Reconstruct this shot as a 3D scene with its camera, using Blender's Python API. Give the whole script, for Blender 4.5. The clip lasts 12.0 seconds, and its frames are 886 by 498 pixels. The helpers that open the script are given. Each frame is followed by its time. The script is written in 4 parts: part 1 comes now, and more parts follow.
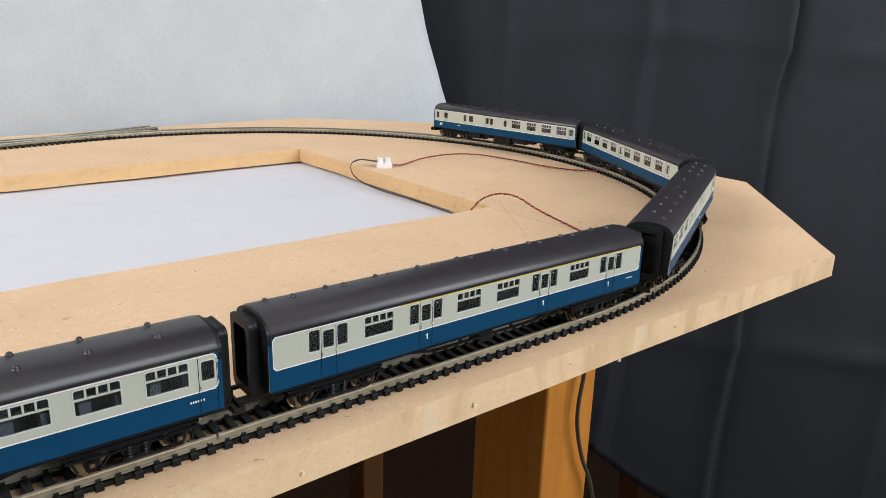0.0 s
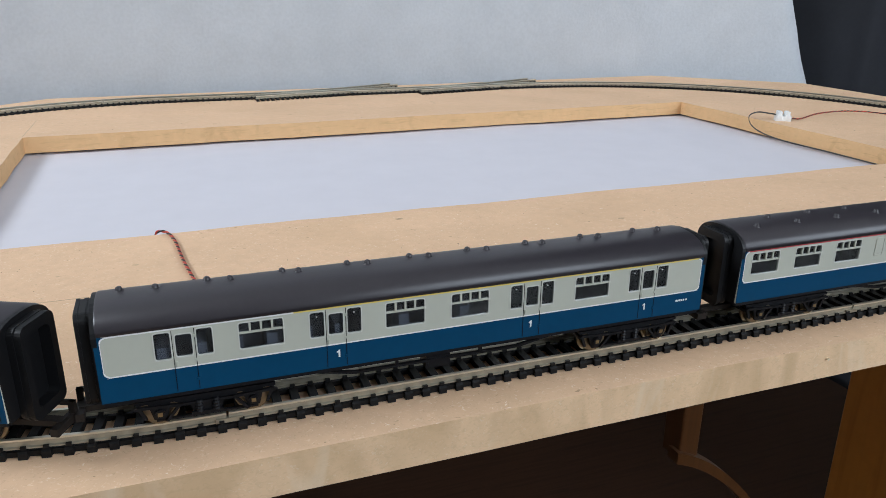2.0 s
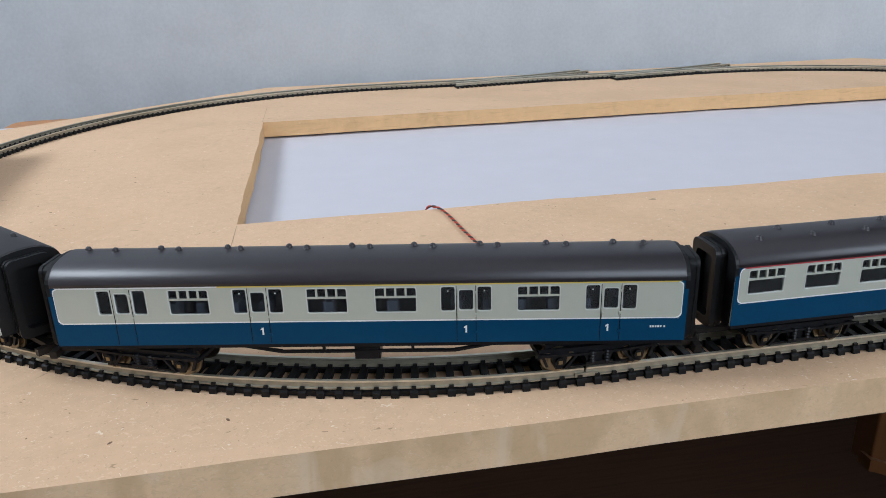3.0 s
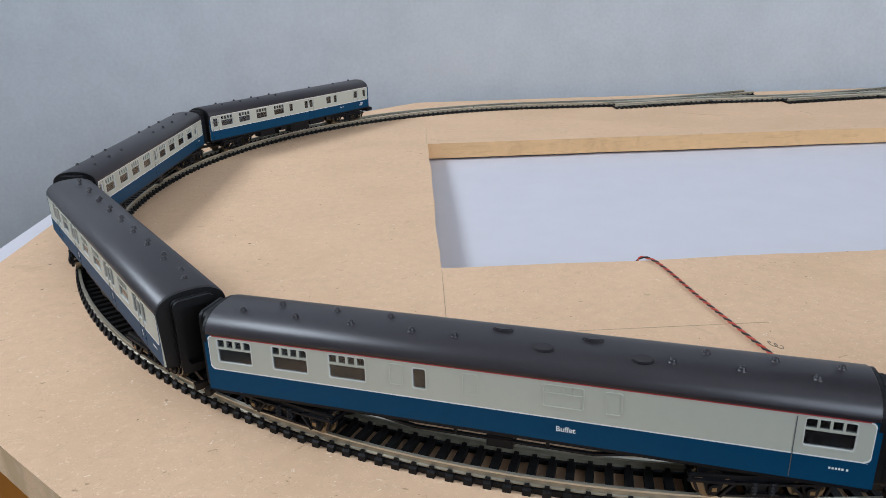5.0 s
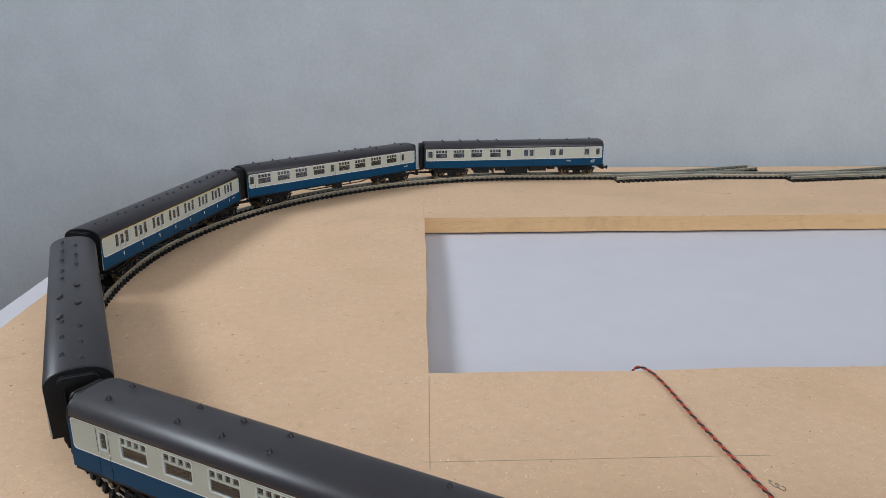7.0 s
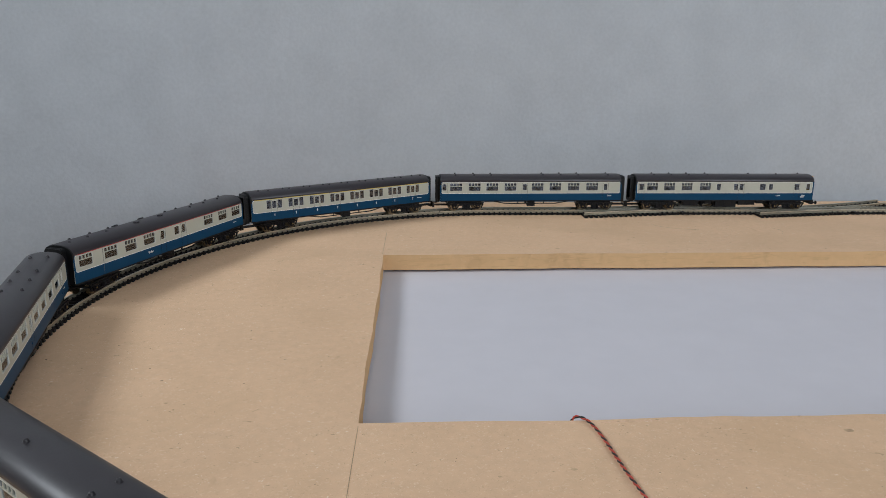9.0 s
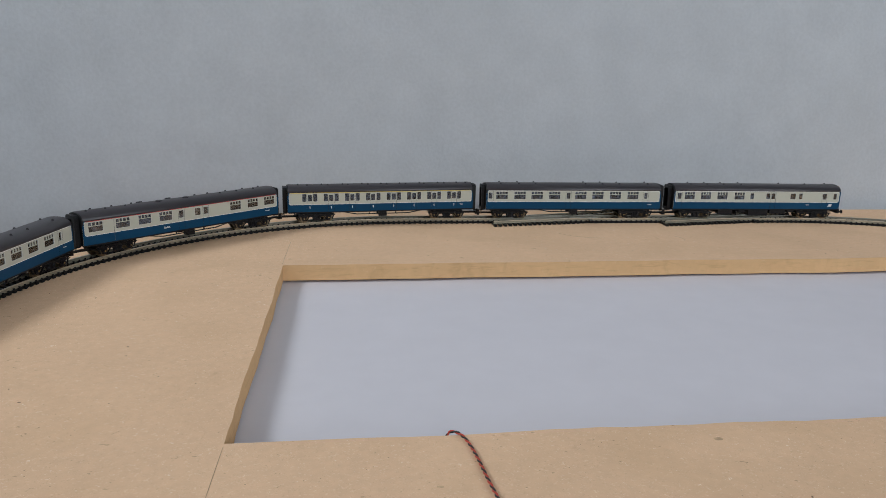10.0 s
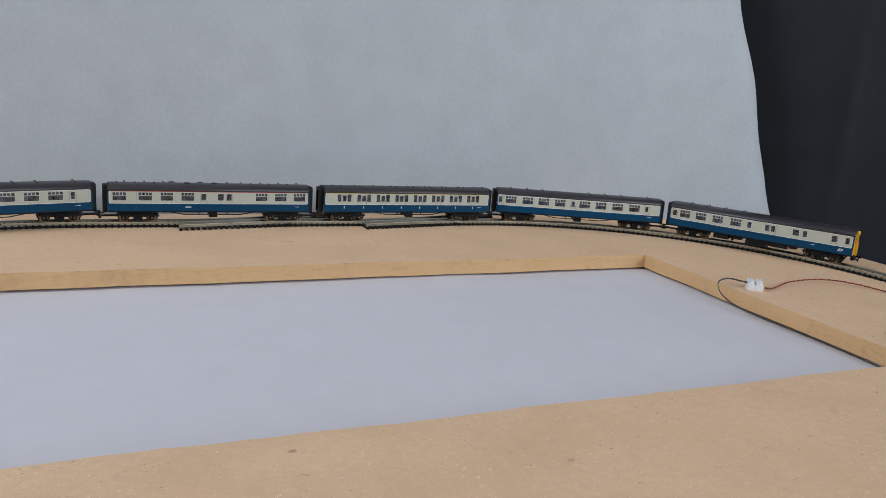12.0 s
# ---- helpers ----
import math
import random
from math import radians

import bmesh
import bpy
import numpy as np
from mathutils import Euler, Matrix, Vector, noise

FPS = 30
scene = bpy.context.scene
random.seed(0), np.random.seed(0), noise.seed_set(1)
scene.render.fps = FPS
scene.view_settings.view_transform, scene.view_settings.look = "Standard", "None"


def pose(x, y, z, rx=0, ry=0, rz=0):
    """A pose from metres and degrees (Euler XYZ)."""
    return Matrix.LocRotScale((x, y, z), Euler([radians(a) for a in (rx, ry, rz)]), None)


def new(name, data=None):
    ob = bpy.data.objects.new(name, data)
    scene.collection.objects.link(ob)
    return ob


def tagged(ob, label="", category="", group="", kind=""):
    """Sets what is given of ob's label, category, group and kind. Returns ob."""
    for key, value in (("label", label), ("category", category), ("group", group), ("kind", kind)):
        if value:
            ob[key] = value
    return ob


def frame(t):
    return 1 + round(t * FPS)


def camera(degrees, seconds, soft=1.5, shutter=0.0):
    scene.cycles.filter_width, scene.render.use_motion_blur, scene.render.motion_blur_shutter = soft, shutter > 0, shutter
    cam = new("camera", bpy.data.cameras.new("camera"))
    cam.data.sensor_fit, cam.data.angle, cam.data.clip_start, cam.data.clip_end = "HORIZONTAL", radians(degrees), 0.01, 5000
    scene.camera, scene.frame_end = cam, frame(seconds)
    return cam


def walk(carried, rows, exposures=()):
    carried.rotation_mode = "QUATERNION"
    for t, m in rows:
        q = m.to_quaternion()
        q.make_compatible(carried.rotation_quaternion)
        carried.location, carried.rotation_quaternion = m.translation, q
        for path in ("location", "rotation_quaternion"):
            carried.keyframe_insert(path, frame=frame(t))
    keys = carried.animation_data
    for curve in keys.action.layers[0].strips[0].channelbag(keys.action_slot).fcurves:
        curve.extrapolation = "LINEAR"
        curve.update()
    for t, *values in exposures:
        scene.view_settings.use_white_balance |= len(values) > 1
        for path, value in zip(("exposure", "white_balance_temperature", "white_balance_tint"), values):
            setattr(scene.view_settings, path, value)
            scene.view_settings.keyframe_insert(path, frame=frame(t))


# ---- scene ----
cam = camera(61.2, 12.0, soft=0.4)
# seconds, place, tilt, roll, heading
PATH = [
    (0, 0.1922, -0.2812, 0.0936, 72.93, -1.60, -38.74),
    (0.5, 0.1605, -0.2773, 0.0911, 71.70, -1.13, -33.96),
    (1, 0.1385, -0.2781, 0.0921, 71.07, -0.67, -30.38),
    (1.5, 0.1041, -0.2738, 0.0896, 70.75, -0.86, -25.82),
    (2, 0.0764, -0.2716, 0.0855, 70.35, -0.55, -20.59),
    (2.5, 0.0496, -0.2710, 0.0836, 70.01, 0.53, -15.31),
    (4.5, -0.0071, -0.2546, 0.0945, 69.49, 1.76, -3.42),
    (5, -0.0105, -0.2450, 0.0977, 69.75, 1.34, -3.11),
    (5.5, -0.0106, -0.2394, 0.1031, 70.74, 1.08, -2.67),
    (6, -0.0113, -0.2357, 0.1070, 71.67, 0.89, -2.50),
    (6.5, -0.0072, -0.2321, 0.1127, 72.30, 0.76, -2.34),
    (7, -0.0051, -0.2294, 0.1146, 72.88, -0.18, -2.38),
    (9, 0.0158, -0.2211, 0.1173, 75.08, -0.40, -2.80),
    (9.5, 0.0251, -0.2194, 0.1183, 75.39, -0.67, -4.38),
    (10, 0.0379, -0.2171, 0.1179, 75.65, -1.34, -7.33),
    (10.5, 0.0558, -0.2157, 0.1160, 76.25, -2.33, -11.77),
    (11, 0.0807, -0.2117, 0.1113, 76.87, -3.15, -15.75),
    (11.5, 0.1008, -0.2133, 0.1104, 77.14, -3.87, -19.64),
    (12, 0.1134, -0.2149, 0.1127, 77.07, -4.19, -22.43),
]
walk(cam, [(t, pose(*p)) for t, *p in PATH],
     ((0, 0.08, 6600, 10), (0.5, 0.00, 6440, 10), (1.5, -0.17, 6180, 10), (2.5, -0.29, 6000, 10), (5, -0.38, 5900, 10), (7.0, -0.58, 6150, 10), (9.0, -0.77, 6280, 10), (10.5, -0.77, 6260, 10), (12, -0.68, 6150, 10)))

# plan of the layout in metres; the top of the baseboard is z = 0
X_LEFT, X_RIGHT = 0.0847, 0.3662      # ends of the straights
Y_BACK, RADIUS = 0.3192, 0.2249       # centre line of the back straight, curve radius
TURN = -0.01031                       # lean of the oval against the hole
PITCH, LENGTH, PIVOTS = 0.1432, 0.1325, 0.0957   # train: coach to coach, coach length, bogie centres
TRAVEL = [                        # seconds, place of the train's head along the oval
    (0, 0.1099),
    (0.5, 0.1590),
    (1, 0.2047),
    (1.5, 0.2580),
    (2, 0.3080),
    (2.5, 0.3545),
    (4.5, 0.5281),
    (5, 0.5731),
    (5.5, 0.6177),
    (6, 0.6626),
    (6.5, 0.7070),
    (7, 0.7547),
    (9, 0.9356),
    (9.5, 0.9828),
    (10, 1.0354),
    (10.5, 1.0940),
    (11, 1.1539),
    (11.5, 1.2183),
    (12, 1.2829),
]

# ---- world, windows, exposure ----
world = bpy.data.worlds.new("world")
scene.world = world
world.use_nodes = True
sky = world.node_tree.nodes.new("ShaderNodeTexSky")
sky.sky_type, sky.sun_disc = "NISHITA", False
sky.sun_elevation, sky.sun_rotation = radians(35), radians(200)
world.node_tree.links.new(sky.outputs[0], world.node_tree.nodes["Background"].inputs[0])
world.node_tree.nodes["Background"].inputs[1].default_value = 0.1


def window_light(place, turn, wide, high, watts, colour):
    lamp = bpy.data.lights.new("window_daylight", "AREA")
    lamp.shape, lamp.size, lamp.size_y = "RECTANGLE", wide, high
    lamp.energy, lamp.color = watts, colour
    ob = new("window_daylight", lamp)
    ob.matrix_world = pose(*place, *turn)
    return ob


window_light((-1.0, 0.06, 0.9), (90, 0, -90), 0.6, 0.46, 20, (0.92, 0.97, 1.0))
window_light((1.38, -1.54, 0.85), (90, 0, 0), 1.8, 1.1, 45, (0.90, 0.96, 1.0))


# ---- materials ----
def mat(name, colour, rough=0.6, metal=0.0, vary=0.12, size=400.0, bump=0.0, fine=None, spec=0.5, coat=0.0):
    """A principled surface whose colour wanders at two scales, with a fine relief."""
    m = bpy.data.materials.new(name)
    m.use_nodes = True
    nt = m.node_tree
    n, link = nt.nodes, nt.links.new
    b = n["Principled BSDF"]
    b.inputs["Roughness"].default_value, b.inputs["Metallic"].default_value = rough, metal
    b.inputs["Specular IOR Level"].default_value = spec
    b.inputs["Coat Weight"].default_value = coat
    co = n.new("ShaderNodeTexCoord")
    big, small = n.new("ShaderNodeTexNoise"), n.new("ShaderNodeTexNoise")
    big.inputs["Scale"].default_value, small.inputs["Scale"].default_value = size * 0.08, size
    for k in (big, small):
        k.inputs["Detail"].default_value = 4
        link(co.outputs["Object"], k.inputs["Vector"])
    add = n.new("ShaderNodeMath")
    add.operation = "ADD"
    link(big.outputs[0], add.inputs[0])
    link(small.outputs[0], add.inputs[1])
    ramp = n.new("ShaderNodeMapRange")
    ramp.inputs["From Min"].default_value, ramp.inputs["From Max"].default_value = 0.6, 1.4
    ramp.inputs["To Min"].default_value, ramp.inputs["To Max"].default_value = 1 - vary, 1 + vary
    link(add.outputs[0], ramp.inputs["Value"])
    mul = n.new("ShaderNodeVectorMath")
    mul.operation = "SCALE"
    mul.inputs[0].default_value = colour
    link(ramp.outputs[0], mul.inputs["Scale"])
    link(mul.outputs[0], b.inputs["Base Color"])
    if bump:
        bp = n.new("ShaderNodeBump")
        bp.inputs["Strength"].default_value, bp.inputs["Distance"].default_value = bump, 0.0004
        link(small.outputs[0], bp.inputs["Height"])
        link(bp.outputs[0], b.inputs["Normal"])
    return m


def mdf(name, pale, grain):
    """Fibreboard: short dark and pale fibres over a mottled tan ground."""
    m = mat(name, pale, 0.8, vary=0.07, size=260, bump=0.12, spec=0.12)
    nt = m.node_tree
    n, link = nt.nodes, nt.links.new
    b = n["Principled BSDF"]
    ground = b.inputs["Base Color"].links[0].from_socket
    co = n.new("ShaderNodeTexCoord")
    for stretch, scale, low, high, tone, amount in grain:
        mp = n.new("ShaderNodeMapping")
        mp.inputs["Scale"].default_value = stretch
        link(co.outputs["Object"], mp.inputs["Vector"])
        tx = n.new("ShaderNodeTexNoise")
        tx.inputs["Scale"].default_value, tx.inputs["Detail"].default_value = scale, 3
        tx.inputs["Distortion"].default_value = 1.5
        link(mp.outputs[0], tx.inputs["Vector"])
        rg = n.new("ShaderNodeMapRange")
        rg.inputs["From Min"].default_value, rg.inputs["From Max"].default_value = low, high
        rg.inputs["To Max"].default_value = amount
        link(tx.outputs[0], rg.inputs["Value"])
        mx = n.new("ShaderNodeMix")
        mx.data_type = "RGBA"
        link(rg.outputs[0], mx.inputs["Factor"])
        link(ground, mx.inputs["A"])
        mx.inputs["B"].default_value = (*tone, 1)
        ground = mx.outputs["Result"]
    link(ground, b.inputs["Base Color"])
    return m


def wood(name, colour, dark, along=(1, 1, 0.06)):
    m = mat(name, colour, 0.35, vary=0.1, size=120, coat=0.2)
    nt = m.node_tree
    n, link = nt.nodes, nt.links.new
    b = n["Principled BSDF"]
    ground = b.inputs["Base Color"].links[0].from_socket
    co, mp, tx = n.new("ShaderNodeTexCoord"), n.new("ShaderNodeMapping"), n.new("ShaderNodeTexNoise")
    mp.inputs["Scale"].default_value = along
    tx.inputs["Scale"].default_value, tx.inputs["Detail"].default_value, tx.inputs["Distortion"].default_value = 130, 5, 0.6
    link(co.outputs["Object"], mp.inputs["Vector"])
    link(mp.outputs[0], tx.inputs["Vector"])
    rg = n.new("ShaderNodeMapRange")
    rg.inputs["From Min"].default_value, rg.inputs["From Max"].default_value = 0.45, 0.7
    rg.inputs["To Max"].default_value = 0.6
    link(tx.outputs[0], rg.inputs["Value"])
    mx = n.new("ShaderNodeMix")
    mx.data_type = "RGBA"
    link(rg.outputs[0], mx.inputs["Factor"])
    link(ground, mx.inputs["A"])
    mx.inputs["B"].default_value = (*dark, 1)
    link(mx.outputs["Result"], b.inputs["Base Color"])
    return m


def glass(name, tint, clear):
    """Thin tinted pane: it lets light through and mirrors at a slant."""
    m = bpy.data.materials.new(name)
    m.use_nodes = True
    n, link = m.node_tree.nodes, m.node_tree.links.new
    n.remove(n["Principled BSDF"])
    see, gloss, mix, fr = (n.new("ShaderNodeBsdf" + k) if k in ("Transparent", "Glossy") else n.new("ShaderNode" + k) for k in ("Transparent", "Glossy", "MixShader", "Fresnel"))
    see.inputs["Color"].default_value = (*[c * clear for c in tint], 1)
    gloss.inputs["Roughness"].default_value = 0.12
    fr.inputs["IOR"].default_value = 1.85
    link(fr.outputs[0], mix.inputs[0])
    link(see.outputs[0], mix.inputs[1])
    link(gloss.outputs[0], mix.inputs[2])
    link(mix.outputs[0], n["Material Output"].inputs["Surface"])
    return m


FIBRES = [((1, 0.8, 1), 1200, 0.60, 0.74, (0.42, 0.25, 0.14), 0.35), ((0.8, 1, 1), 950, 0.58, 0.72, (0.90, 0.70, 0.50), 0.5),
          ((1, 1, 1), 11, 0.48, 0.78, (0.58, 0.38, 0.22), 0.35), ((0.6, 1, 1), 420, 0.70, 0.74, (0.30, 0.18, 0.10), 0.6), ((1, 1, 1), 560, 0.69, 0.73, (0.96, 0.84, 0.70), 0.6), ((1, 1, 1), 60, 0.68, 0.78, (0.52, 0.33, 0.19), 0.4)]
M_BOARD = mdf("fibreboard_face", (0.738, 0.494, 0.318), FIBRES)
M_EDGE = mdf("fibreboard_cut_edge", (0.80, 0.55, 0.34),
             [((1, 1, 1.6), 620, 0.50, 0.70, (0.55, 0.37, 0.21), 0.3), ((1, 1, 1), 1300, 0.60, 0.70, (0.88, 0.72, 0.54), 0.35), ((1, 1, 0.35), 38, 0.46, 0.62, (0.52, 0.34, 0.18), 0.5),
              ((1, 1, 0.3), 75, 0.58, 0.70, (0.80, 0.63, 0.45), 0.5)])
M_SAWN = mdf("fibreboard_sawn_edge", (0.70, 0.44, 0.225),
             [((0.3, 0.3, 2), 200, 0.55, 0.75, (0.44, 0.26, 0.12), 0.4), ((1, 1, 1), 60, 0.58, 0.78, (0.44, 0.26, 0.12), 0.45), ((1, 1, 1), 500, 0.66, 0.74, (0.8, 0.6, 0.38), 0.4)])
M_PAPER = mat("white_paper", (0.645, 0.618, 0.66), 0.75, vary=0.035, size=60, bump=0.05)
M_SHEET = mat("white_backdrop_cloth", (0.505, 0.52, 0.545), 0.9, vary=0.075, size=420, bump=0.6, spec=0.2)
M_BLACK_CLOTH = mat("black_cloth", (0.0145, 0.0158, 0.0205), 0.8, vary=0.14, size=300, bump=0.12, spec=0.3)
M_ROOF = mat("dark_grey_roof_paint", (0.029, 0.0248, 0.0295), 0.37, vary=0.1, size=900, bump=0.04, spec=0.52)
M_BLUE = mat("rail_blue_paint", (0.003, 0.049, 0.114), 0.45, vary=0.06, size=500, spec=0.14)
M_GREY = mat("pale_grey_paint", (0.485, 0.485, 0.41), 0.45, vary=0.03, size=500)
M_SURROUND = mat("pale_window_surround", (0.58, 0.58, 0.53), 0.45, vary=0.03)
M_LINE = mat("white_lining", (0.80, 0.80, 0.78), 0.45, vary=0.03)
M_YELLOW_LINE = mat("yellow_lining", (0.75, 0.58, 0.12), 0.45, vary=0.03)
M_RED_LINE = mat("red_lining", (0.45, 0.05, 0.06), 0.45, vary=0.03)
M_YELLOW = mat("yellow_cab_paint", (0.85, 0.47, 0.02), 0.45, vary=0.05)
M_BLACK = mat("black_plastic", (0.006, 0.006, 0.0068), 0.5, vary=0.25, size=900, spec=0.3)
M_FRAME = mat("dark_underframe_plastic", (0.006, 0.006, 0.0074), 0.45, vary=0.3, size=900, spec=0.22)
M_COUPLING = mat("brown_coupling_plastic", (0.016, 0.012, 0.010), 0.5, vary=0.3, size=900, spec=0.25)
M_JOINT = mat("grey_panel_joint", (0.10, 0.11, 0.12), 0.5, vary=0.1)
M_SEAT = mat("interior_seat_plastic", (0.20, 0.21, 0.24), 0.6, vary=0.2)
M_INSIDE = mat("dark_interior", (0.06, 0.06, 0.066), 0.7, vary=0.1)
M_BRASS = mat("brass_bearing", (0.34, 0.25, 0.13), 0.45, 1.0, vary=0.15)
M_STEEL = mat("wheel_steel", (0.24, 0.20, 0.14), 0.35, 1.0, vary=0.2, size=900)
M_RAIL = mat("nickel_silver_rail", (0.66, 0.62, 0.51), 0.3, 0.75, vary=0.18, size=300)
M_RAIL_SIDE = mat("tarnished_rail_side", (0.34, 0.31, 0.24), 0.4, 0.55, vary=0.3, size=500)
M_SLEEPER = mat("black_sleeper_plastic", (0.008, 0.0076, 0.0078), 0.5, vary=0.3, size=700, bump=0.2, spec=0.2)
M_WHITE_PLASTIC = mat("white_terminal_plastic", (0.78, 0.79, 0.78), 0.35, vary=0.04)
M_RED_WIRE = mat("red_wire", (0.52, 0.055, 0.03), 0.4, vary=0.1)
M_BLACK_WIRE = mat("black_wire", (0.011, 0.010, 0.010), 0.4, vary=0.1)
M_GREY_WIRE = mat("grey_wire", (0.05, 0.047, 0.045), 0.45, vary=0.1)
M_PENCIL = mat("pencil_line", (0.42, 0.295, 0.18), 0.6, vary=0.3, size=900)
M_SPECK = mat("brown_dirt", (0.22, 0.13, 0.075), 0.8, vary=0.4, size=900)
M_CHIP = mat("pale_torn_fibre", (0.76, 0.62, 0.42), 0.8, vary=0.2, size=900)
M_SMUDGE = mat("faint_brown_smudge", (0.54, 0.355, 0.21), 0.7, vary=0.4, size=700)
M_GRAPHITE = mat("dark_pencil_scribble", (0.10, 0.08, 0.065), 0.5, vary=0.3, size=900)
M_PINE = wood("orange_pine", (0.58, 0.225, 0.038), (0.43, 0.145, 0.022))
# Orange wood with the shade under the table put into its colour.
M_SHADED_WOOD = wood("shade_darkened_wood", (0.085, 0.032, 0.009), (0.05, 0.019, 0.005))
M_FLOOR = wood("dark_floorboards", (0.034, 0.014, 0.006), (0.016, 0.006, 0.003), (0.06, 1, 1))
M_FLOOR.node_tree.nodes["Principled BSDF"].inputs["Coat Weight"].default_value = 0.0
M_FLOOR.node_tree.nodes["Principled BSDF"].inputs["Roughness"].default_value = 0.75
M_FLOOR.node_tree.nodes["Principled BSDF"].inputs["Specular IOR Level"].default_value = 0.15
M_WALL = mat("white_wall_paint", (0.74, 0.73, 0.70), 0.85, vary=0.03, size=30)
M_GLASS = glass("coach_window_glass", (0.82, 0.86, 0.92), 0.74)


# ---- mesh helpers ----
def box(bm, x0, x1, y0, y1, z0, z1, slot=0):
    v = [bm.verts.new((x, y, z)) for x in (x0, x1) for y in (y0, y1) for z in (z0, z1)]
    for q in ((0, 1, 3, 2), (4, 6, 7, 5), (0, 4, 5, 1), (2, 3, 7, 6), (0, 2, 6, 4), (1, 5, 7, 3)):
        bm.faces.new([v[i] for i in q]).material_index = slot
    return v


def prism(bm, outline, axis, a, b, slot=0, smooth=False):
    """The outline (pairs) pushed from a to b along the axis 0, 1 or 2."""
    def at(p, d):
        c = list(p)
        c.insert(axis, d)
        return bm.verts.new(c)
    lo, hi = [at(p, a) for p in outline], [at(p, b) for p in outline]
    k = len(outline)
    for i in range(k):
        f = bm.faces.new((lo[i], lo[(i + 1) % k], hi[(i + 1) % k], hi[i]))
        f.material_index, f.smooth = slot, smooth
    bm.faces.new(lo).material_index = slot
    bm.faces.new(hi[::-1]).material_index = slot


def disc(cx, cy, r, sides=14):
    return [(cx + r * math.cos(2 * math.pi * i / sides), cy + r * math.sin(2 * math.pi * i / sides)) for i in range(sides)]


def rounded(x0, x1, z0, z1, r, steps=3):
    out = []
    for cx, cz, a in ((x1 - r, z1 - r, 0), (x0 + r, z1 - r, 90), (x0 + r, z0 + r, 180), (x1 - r, z0 + r, 270)):
        for i in range(steps + 1):
            w = radians(a + 90 * i / steps)
            out.append((cx + r * math.cos(w), cz + r * math.sin(w)))
    return out


def ring(bm, outer, inner, axis, a, b, slot=0):
    """A frame between two outlines of equal length, from a to b along the axis."""
    def row(o, d):
        out = []
        for p in o:
            c = list(p)
            c.insert(axis, d)
            out.append(bm.verts.new(c))
        return out
    oa, ob, ia, ib = row(outer, a), row(outer, b), row(inner, a), row(inner, b)
    k = len(outer)
    for i in range(k):
        j = (i + 1) % k
        for q in ((oa[i], oa[j], ob[j], ob[i]), (ib[i], ib[j], ia[j], ia[i]), (ob[i], ob[j], ib[j], ib[i]), (ia[i], ia[j], oa[j], oa[i])):
            bm.faces.new(q).material_index = slot


def mesh_of(name, bm, *materials):
    bmesh.ops.recalc_face_normals(bm, faces=bm.faces[:])
    me = bpy.data.meshes.new(name)
    bm.to_mesh(me)
    bm.free()
    for m in materials:
        me.materials.append(m)
    return me


def part(name, bm, material, parent=None, label="", at=None):
    """Links a bmesh (or a mesh) as one object under a thing or a part."""
    materials = material if isinstance(material, (list, tuple)) else (material,)
    me = bm if isinstance(bm, bpy.types.Mesh) else mesh_of(name, bm, *materials)
    ob = new(name, me)
    ob.parent = parent
    if at is not None:
        ob.matrix_basis = at
    return tagged(ob, label)


def thing(name, label, category, group="", kind="", at=None):
    ob = new(name)
    ob.empty_display_size = 0.01
    if at is not None:
        ob.matrix_basis = at
    return tagged(ob, label, category, group, kind)


def strand(name, points, radius, material, parent=None, label=""):
    cu = bpy.data.curves.new(name, "CURVE")
    cu.dimensions, cu.bevel_depth, cu.bevel_resolution = "3D", radius, 2
    sp = cu.splines.new("POLY")
    sp.points.add(len(points) - 1)
    for p, q in zip(sp.points, points):
        p.co = (*q, 1)
    cu.materials.append(material)
    tmp = bpy.data.objects.new(name, cu)
    me = bpy.data.meshes.new_from_object(tmp)
    bpy.data.objects.remove(tmp)
    for f in me.polygons:
        f.use_smooth = True
    return part(name, me, material, parent, label)


def smooth_path(points, step=0.0006):
    """A Catmull-Rom line through the points, at even steps."""
    p = [Vector(q) for q in points]
    p = [2 * p[0] - p[1], *p, 2 * p[-1] - p[-2]]
    out = []
    for i in range(1, len(p) - 2):
        k = max(2, int((p[i + 1] - p[i]).length / step))
        for j in range(k):
            u = j / k
            out.append(0.5 * (2 * p[i] + (p[i + 1] - p[i - 1]) * u + (2 * p[i - 1] - 5 * p[i] + 4 * p[i + 1] - p[i + 2]) * u * u
                              + (3 * p[i] - p[i - 1] - 3 * p[i + 1] + p[i + 2]) * u ** 3))
    return out + [p[-2]]


def twisted(bm_name, points, parent, radius=0.00029, twist=0.0048):
    line = smooth_path(points)
    run, offs = 0.0, {0: [], 1: []}
    for i, p in enumerate(line):
        d = (line[min(i + 1, len(line) - 1)] - line[max(i - 1, 0)]).normalized()
        side = d.cross(Vector((0, 0, 1)))
        side = side.normalized() if side.length > 1e-4 else Vector((1, 0, 0))
        up = side.cross(d)
        for k in (0, 1):
            a = 2 * math.pi * run / twist + math.pi * k
            offs[k].append(p + radius * 0.95 * (side * math.cos(a) + up * math.sin(a)))
        if i + 1 < len(line):
            run += (line[i + 1] - p).length
    strand("red_core", offs[0], radius, M_RED_WIRE, parent, "red insulated wire core")
    strand("black_core", offs[1], radius, M_BLACK_WIRE, parent, "black insulated wire core")


